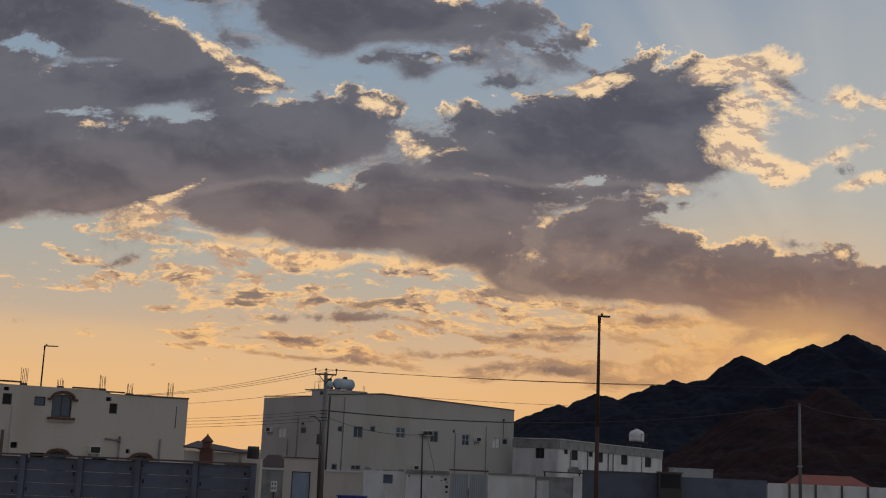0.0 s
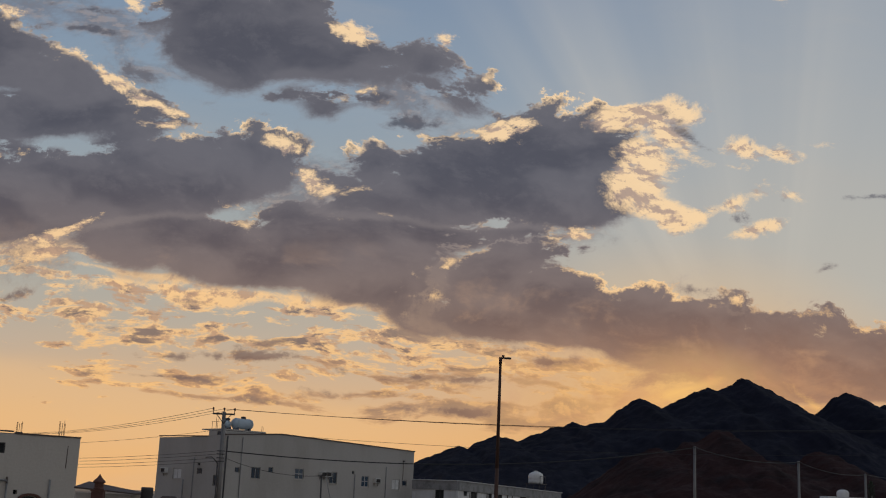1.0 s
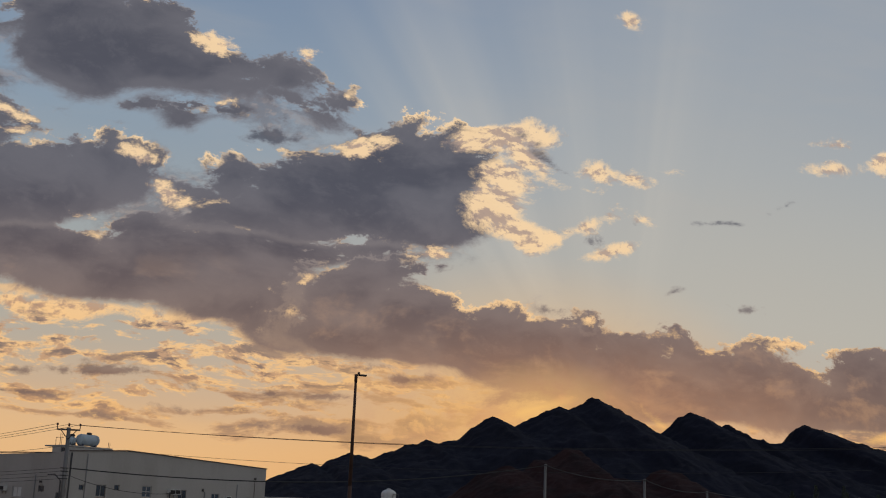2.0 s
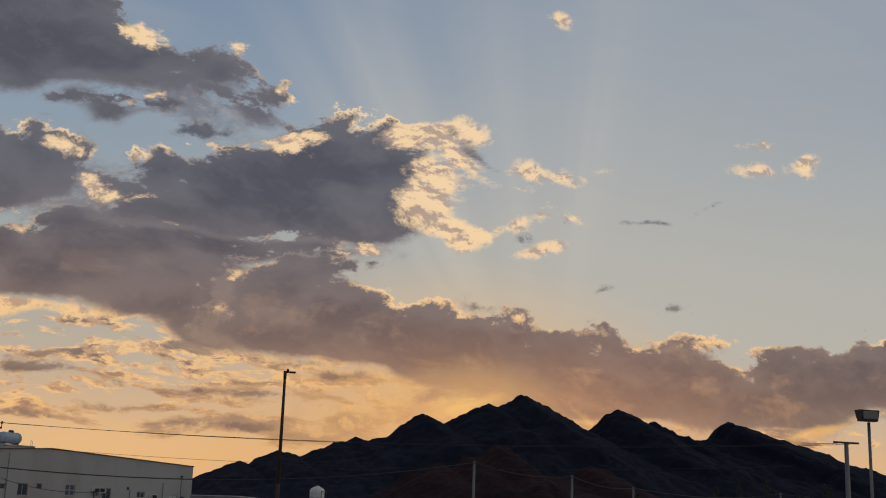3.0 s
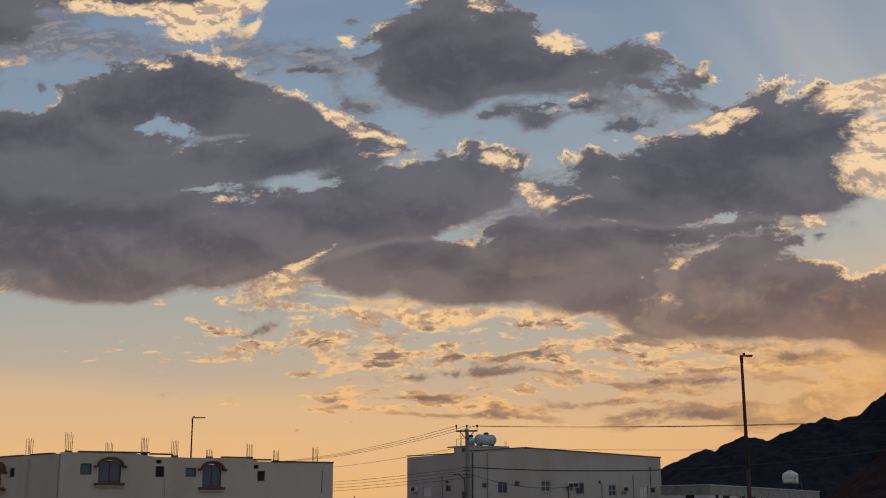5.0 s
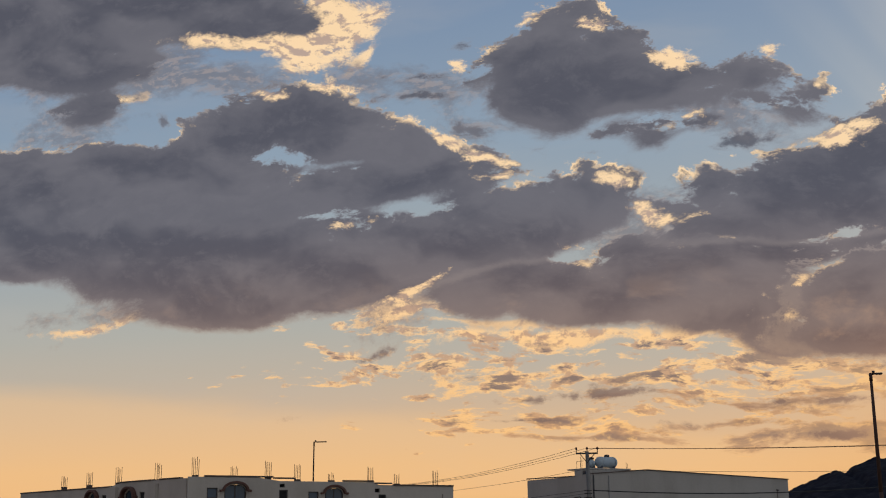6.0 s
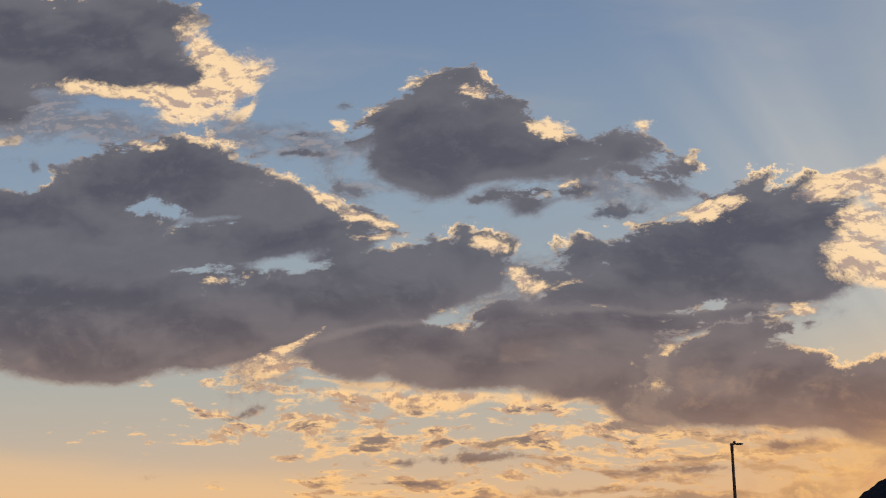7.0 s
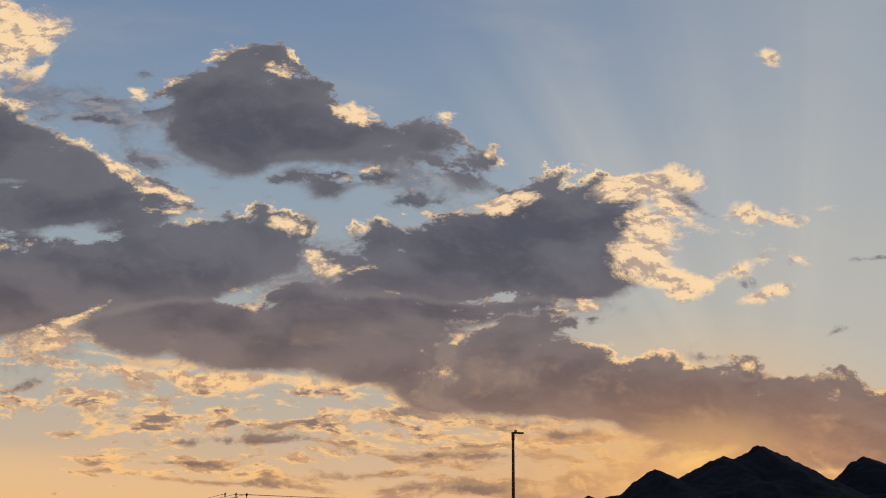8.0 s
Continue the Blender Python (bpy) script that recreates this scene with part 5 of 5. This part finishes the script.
garden_wall("wall_entrance", -10.57, -8.25, 79.9, 3.0, PLASTER, SLAB, 0.07, holes=[(-10.02, -8.76, 0.0, 2.14)], label="plastered entrance block with a thin dark coping")
door = thing("door_1", pose(-10.02, 79.98, 0), "closed blue-grey metal entrance door", "door", kind="structure")
boxes("door_frame", frame_bars(0, 1.24, 0.0, 2.13, 0.06, 0, 0.1), DARK, door)
boxes("door_leaf", [(0.065, 1.175, 0.03, 0.07, 0.065, 2.06)], DOORPAINT, door)
boxes("door_panel", [(0.18, 1.06, 0.015, 0.028, 0.3, 0.95), (0.18, 1.06, 0.015, 0.028, 1.1, 1.9)], DOORPAINT, door)
meter = thing("meter_box", pose(-11.15, 79.97, 0), "pale electricity meter box on a thin post", "meter box")
boxes("casing", [(-0.2, 0.2, -0.15, 0.02, 0.75, 1.45)], PLASTIC, meter)
for x, z in ((-0.14, 1.2), (0.04, 1.2), (-0.14, 0.9), (0.04, 0.9)):
    boxes("dial_window", [(x, x + 0.09, -0.162, -0.151, z, z + 0.14)], DARK, meter)
tubes("post", [((0, -0.06, 0), (0, -0.06, 0.75), 0.04)], DARK, meter)
garden_wall("wall_plaster", -8.23, -5.28, 80.0, 2.22, PLASTER, WHITEWASH, 0.09, label="plain plastered garden wall with a pale coping")
garden_wall("wall_patched", -5.26, -2.44, 80.05, 2.42, WHITEWASH, None, holes=[(-3.94, -3.28, 1.59, 2.19)], label="patched whitewashed wall with a broken top and a blocked opening")
t = thing("broken_blocks", pose(-5.26, 80.05, 2.421), "loose grey blocks along the broken wall top", "rubble")
for x0, x1, h in ((0.0, 0.5, 0.12), (0.1, 0.4, 0.22), (0.85, 1.05, 0.06), (1.3, 2.2, 0.07), (2.25, 2.7, 0.14)):
    boxes("block", [(x0, x1, 0.005 * h, 0.19 - x1 * 0.004, 0, h)], PATCH, t)
tagged(boxes("opening_screen", [(-3.92, -3.30, 80.13, 80.16, 1.60, 2.18)], CONCRETE), "grey sheet blocking a small wall opening", "sheet")
garden_wall("wall_gateside", -2.42, 0.47, 80.0, 2.30, WHITEWASH, PATCH, 0.26, label="whitewashed wall with a deep grey top course")
# no holes are cut: near-black blocks on the face stand for their shade
for x, z, s in ((-2.25, 2.1, 0.1), (-0.75, 2.1, 0.12), (0.15, 1.95, 0.16), (0.22, 1.45, 0.2), (-0.1, 1.9, 0.1), (0.25, 1.15, 0.14), (0.3, 1.8, 0.08)):
    tagged(boxes("hole_dark_block", [(x, x + s, 79.985, 79.998, z, z + s * 0.9)], DARK_FILL), "small near-black block standing in for a shaded hole in the wall", "hole", "holes in the wall", "structure")

gate = thing("metal_gate", pose(0.53, 80.0, 0), "tall closed corrugated metal double gate, blue-white", "gate")
boxes("lintel", [(-0.05, 2.55, -0.12, 0.25, 2.62, 2.72)], SLAB, gate, "thin dark lintel")
for x in (0.0, 1.26):
    leaf = boxes("gate_leaf", frame_bars(x + 0.04, x + 1.22, 0.05, 2.45, 0.06, 0.05, 0.10), ZINC, gate)
    boxes("rib", [(x + 0.13 + 0.145 * i, x + 0.20 + 0.145 * i, 0.03, 0.06, 0.1, 2.4) for i in range(8)], ZINC, leaf)
    boxes("sheet", [(x + 0.1, x + 1.16, 0.065, 0.08, 0.1, 2.4)], DOORPAINT, leaf)
tubes("bolt", [((1.24, 0.02, 0.9), (1.24, 0.02, 1.5), 0.03)], DARK, gate)
garden_wall("wall_pale", 3.08, 6.20, 80.1, 2.45, WHITEWASH, PATCH, 0.13, label="pale blue-white wall with a grey coping")
bin_ = thing("skip", pose(-5.77, 78.0, 0), "blue steel waste container by the wall", "waste container")
bm = bmesh.new()
v = [bm.verts.new(c) for c in ((-0.75, -0.5, 0.1), (0.75, -0.5, 0.1), (0.75, 0.5, 0.1), (-0.75, 0.5, 0.1), (-0.92, -0.62, 0.72), (0.92, -0.62, 0.72), (0.92, 0.62, 0.72), (-0.92, 0.62, 0.72))]
for f in ((3, 2, 1, 0), (4, 5, 6, 7), (0, 1, 5, 4), (1, 2, 6, 5), (2, 3, 7, 6), (3, 0, 4, 7)):
    bm.faces.new([v[i] for i in f])
part("body", bm, BLUE, bin_)
boxes("lid", [(-0.97, 0.97, -0.66, 0.66, 0.722, 0.78)], BLUE, bin_)
for x in (-0.6, 0.6):
    boxes("foot", [(x - 0.08, x + 0.08, -0.4, 0.4, 0, 0.1)], DARK, bin_)

hip = thing("garden_house", pose(-14.12, 92, 0), "small garden house with a low brown hipped roof", "house")
boxes("wall", [(0.2, 2.3, 0.2, 2.8, 0, 2.20)], PLASTER, hip)
bm = bmesh.new()
v = [bm.verts.new(c) for c in ((-0.1, 0, 2.202), (2.5, 0, 2.202), (2.5, 3.0, 2.202), (-0.1, 3.0, 2.202), (0.5, 1.2, 3.1), (1.4, 1.2, 3.1), (1.4, 1.8, 3.1), (0.5, 1.8, 3.1))]
for f in ((3, 2, 1, 0), (4, 5, 6, 7), (0, 1, 5, 4), (1, 2, 6, 5), (2, 3, 7, 6), (3, 0, 4, 7)):
    bm.faces.new([v[i] for i in f])
part("roof", bm, BROWNROOF, hip, "low brown hipped roof")

# yards east of the gate
garden_wall("wall_yard", 6.22, 9.27, 85.0, 2.42, PATCH, None, holes=[(6.71, 7.62, 0, 2.2)], label="stained whitewashed yard wall with a doorway")
tagged(boxes("door_leaf", [(6.73, 7.60, 85.08, 85.12, 0.0, 2.18)], WHITEWASH), "pale closed sheet-metal yard door", "door", kind="structure")
roof2 = thing("lean_to", pose(7.26, 84.7, 0), "thin dark lean-to roof over a yard doorway", "roof")
boxes("sheet", [(0, 2.8, 0, 1.8, 2.72, 2.80)], SLAB, roof2)
for x in (0.1, 2.6):
    tubes("post", [((x, 1.6, 0), (x, 1.6, 2.72), 0.05)], DARK, roof2)
garden_wall("wall_door", 9.28, 9.91, 84.9, 2.55, WHITEWASH, None, label="narrow rounded white doorway panel")
garden_wall("wall_block", 9.93, 15.75, 85.0, 2.95, CONCRETE, SLAB, 0.06, label="rough grey block wall with white patches")
t = thing("rubble", pose(8.33, 85.3, 2.80), "heap of broken blocks on the lean-to roof", "rubble")
for i, (x, w, h) in enumerate(((0.6, 0.3, 0.25), (0.85, 0.5, 0.38), (1.25, 0.3, 0.2))):
    boxes("block", [(x, x + w, 0.1 * i * 0.1, 0.4, 0.002, h)], PATCH, t)
booth = thing("booth", pose(15.19, 84.2, 0), "dark sheet-metal booth against the wall", "booth")
boxes("body", [(0, 1.6, 0, 0.7, 0, 3.05)], DARK, booth)
boxes("roof", [(-0.08, 1.7, -0.08, 0.78, 3.052, 3.12)], SLAB, booth)
boxes("panel", [(0.12, 1.5, -0.02, -0.002, 2.0, 2.95)], DARK_FILL, booth)
garden_wall("wall_far", 15.77, 22.96, 85.0, 2.80, CONCRETE, None, label="long plain grey block wall")
t = thing("container", pose(19.30, 100, 0), "pale sheet-metal site cabin behind the wall", "cabin")
boxes("body", [(0, 3.25, 0, 2.4, 0, 3.35)], ZINC, t)
boxes("roof", [(-0.05, 3.3, -0.05, 2.45, 3.352, 3.42)], ZINC, t)
boxes("rib", [(0.2 + 0.4 * i, 0.26 + 0.4 * i, -0.03, -0.002, 0.1, 3.3) for i in range(8)], ZINC, t)
garden_wall("wall_white", 29.87, 46.74, 110.0, 2.40, WHITEWASH, None, label="long white plastered compound wall with dark posts")
for i in range(6):
    tagged(boxes("wall_post", [(31.7 + 2.39 * i, 31.86 + 2.39 * i, 109.85, 109.995, 0, 2.42)], SLAB), "slim dark post against the white wall", "post", "posts of the white wall", "structure")
hut = thing("red_roof_house", pose(37.19, 125, 0), "low house with a red hipped roof behind the wall", "house")
boxes("wall", [(0.3, 7.3, 0.3, 5.5, 0, 2.15)], WHITEWASH, hut)
bm = bmesh.new()
v = [bm.verts.new(c) for c in ((0, 0, 2.152), (7.7, 0, 2.152), (7.7, 5.9, 2.152), (0, 5.9, 2.152), (0.9, 2.4, 3.25), (6.2, 2.4, 3.25), (6.2, 3.4, 3.25), (0.9, 3.4, 3.25))]
for f in ((3, 2, 1, 0), (4, 5, 6, 7), (0, 1, 5, 4), (1, 2, 6, 5), (2, 3, 7, 6), (3, 0, 4, 7)):
    bm.faces.new([v[i] for i in f])
part("roof", bm, REDROOF, hut, "red tiled hipped roof")
# white house with a roof terrace and tank far to the east
far = thing("white_house", pose(44.0, 112, 0), "white flat-roofed house with an open roof terrace", "house")
pierced("wall", 0, 7.5, 0, 0.25, 0, lambda s: 4.55, [(1.0, 2.0, 2.6, 3.8), (4.0, 5.0, 2.6, 3.8)], WHITEWASH, far)
boxes("wall", [(0, 7.5, 0.252, 5.0, 0, 4.5)], WHITEWASH, far)
for x in (2.6, 3.5, 4.6, 5.9):
    boxes("terrace_pier", [(x, x + 0.32, 0.3, 0.6, 4.502, 5.45)], WHITEWASH, far)
# near-black sheet stands in for the shade under the terrace roof
boxes("terrace_dark_sheet", [(2.6, 6.2, 1.6, 1.7, 4.502, 5.45)], DARK_FILL, far)
boxes("terrace_roof", [(2.5, 6.4, 0.2, 2.2, 5.452, 5.75)], WHITEWASH, far)
tank = thing("water_tank", pose(48.4, 113.2, 5.752), "white domed water tank on the terrace roof", "water tank")
bm = bmesh.new()
lathe(bm, [(0.5, 0), (0.58, 0.05), (0.58, 0.45), (0.45, 0.62), (0.2, 0.7)])
part("shell", bm, PLASTIC, tank, smooth=True)
bm = bmesh.new()
lathe(bm, [(0.18, 0.702), (0.18, 0.78), (0.05, 0.8)], seg=12)
part("lid", bm, DARK, tank)


# ---------------------------------------------------------------- slim clipped trees to the east
def slim_tree(x, y, h, seed):
    rng = random.Random(seed)
    t = thing("tree", pose(x, y, 0), "slim dark clipped columnar tree with a pale trunk", "tree", "row of slim trees")
    tubes("trunk", [((0, 0, 0), (0.03, 0, h * 0.8), 0.14, 0.05)], PLASTER, t, "pale painted trunk")
    bm = bmesh.new()
    for i in range(420):
        z = h * (0.72 + 0.28 * rng.random())
        r = 0.36 * math.sqrt(rng.random()) * (1.0 if z < h * 0.95 else 0.55)
        a = rng.random() * 6.283
        c = Vector((r * math.cos(a), r * math.sin(a), z))
        n = Vector((rng.gauss(0, 1), rng.gauss(0, 1), rng.gauss(0, 1))).normalized()
        u = n.orthogonal().normalized() * rng.uniform(0.07, 0.13)
        w = n.cross(u)
        bm.faces.new([bm.verts.new(c + u), bm.verts.new(c + w * 0.5), bm.verts.new(c - u), bm.verts.new(c - w * 0.5)])
    part("crown", bm, LEAF, t)


for i, (x, h) in enumerate(((58.9, 8.0), (70.0, 9.1), (74.2, 9.8), (76.6, 9.3), (77.4, 9.9), (80.1, 9.3), (84.9, 10.1), (86.9, 9.5), (93.5, 9.3))):
    slim_tree(x, 130.0 + (i * 7 % 5), h * (1 + 0.012 * (i * 7 % 5)), 20 + i)
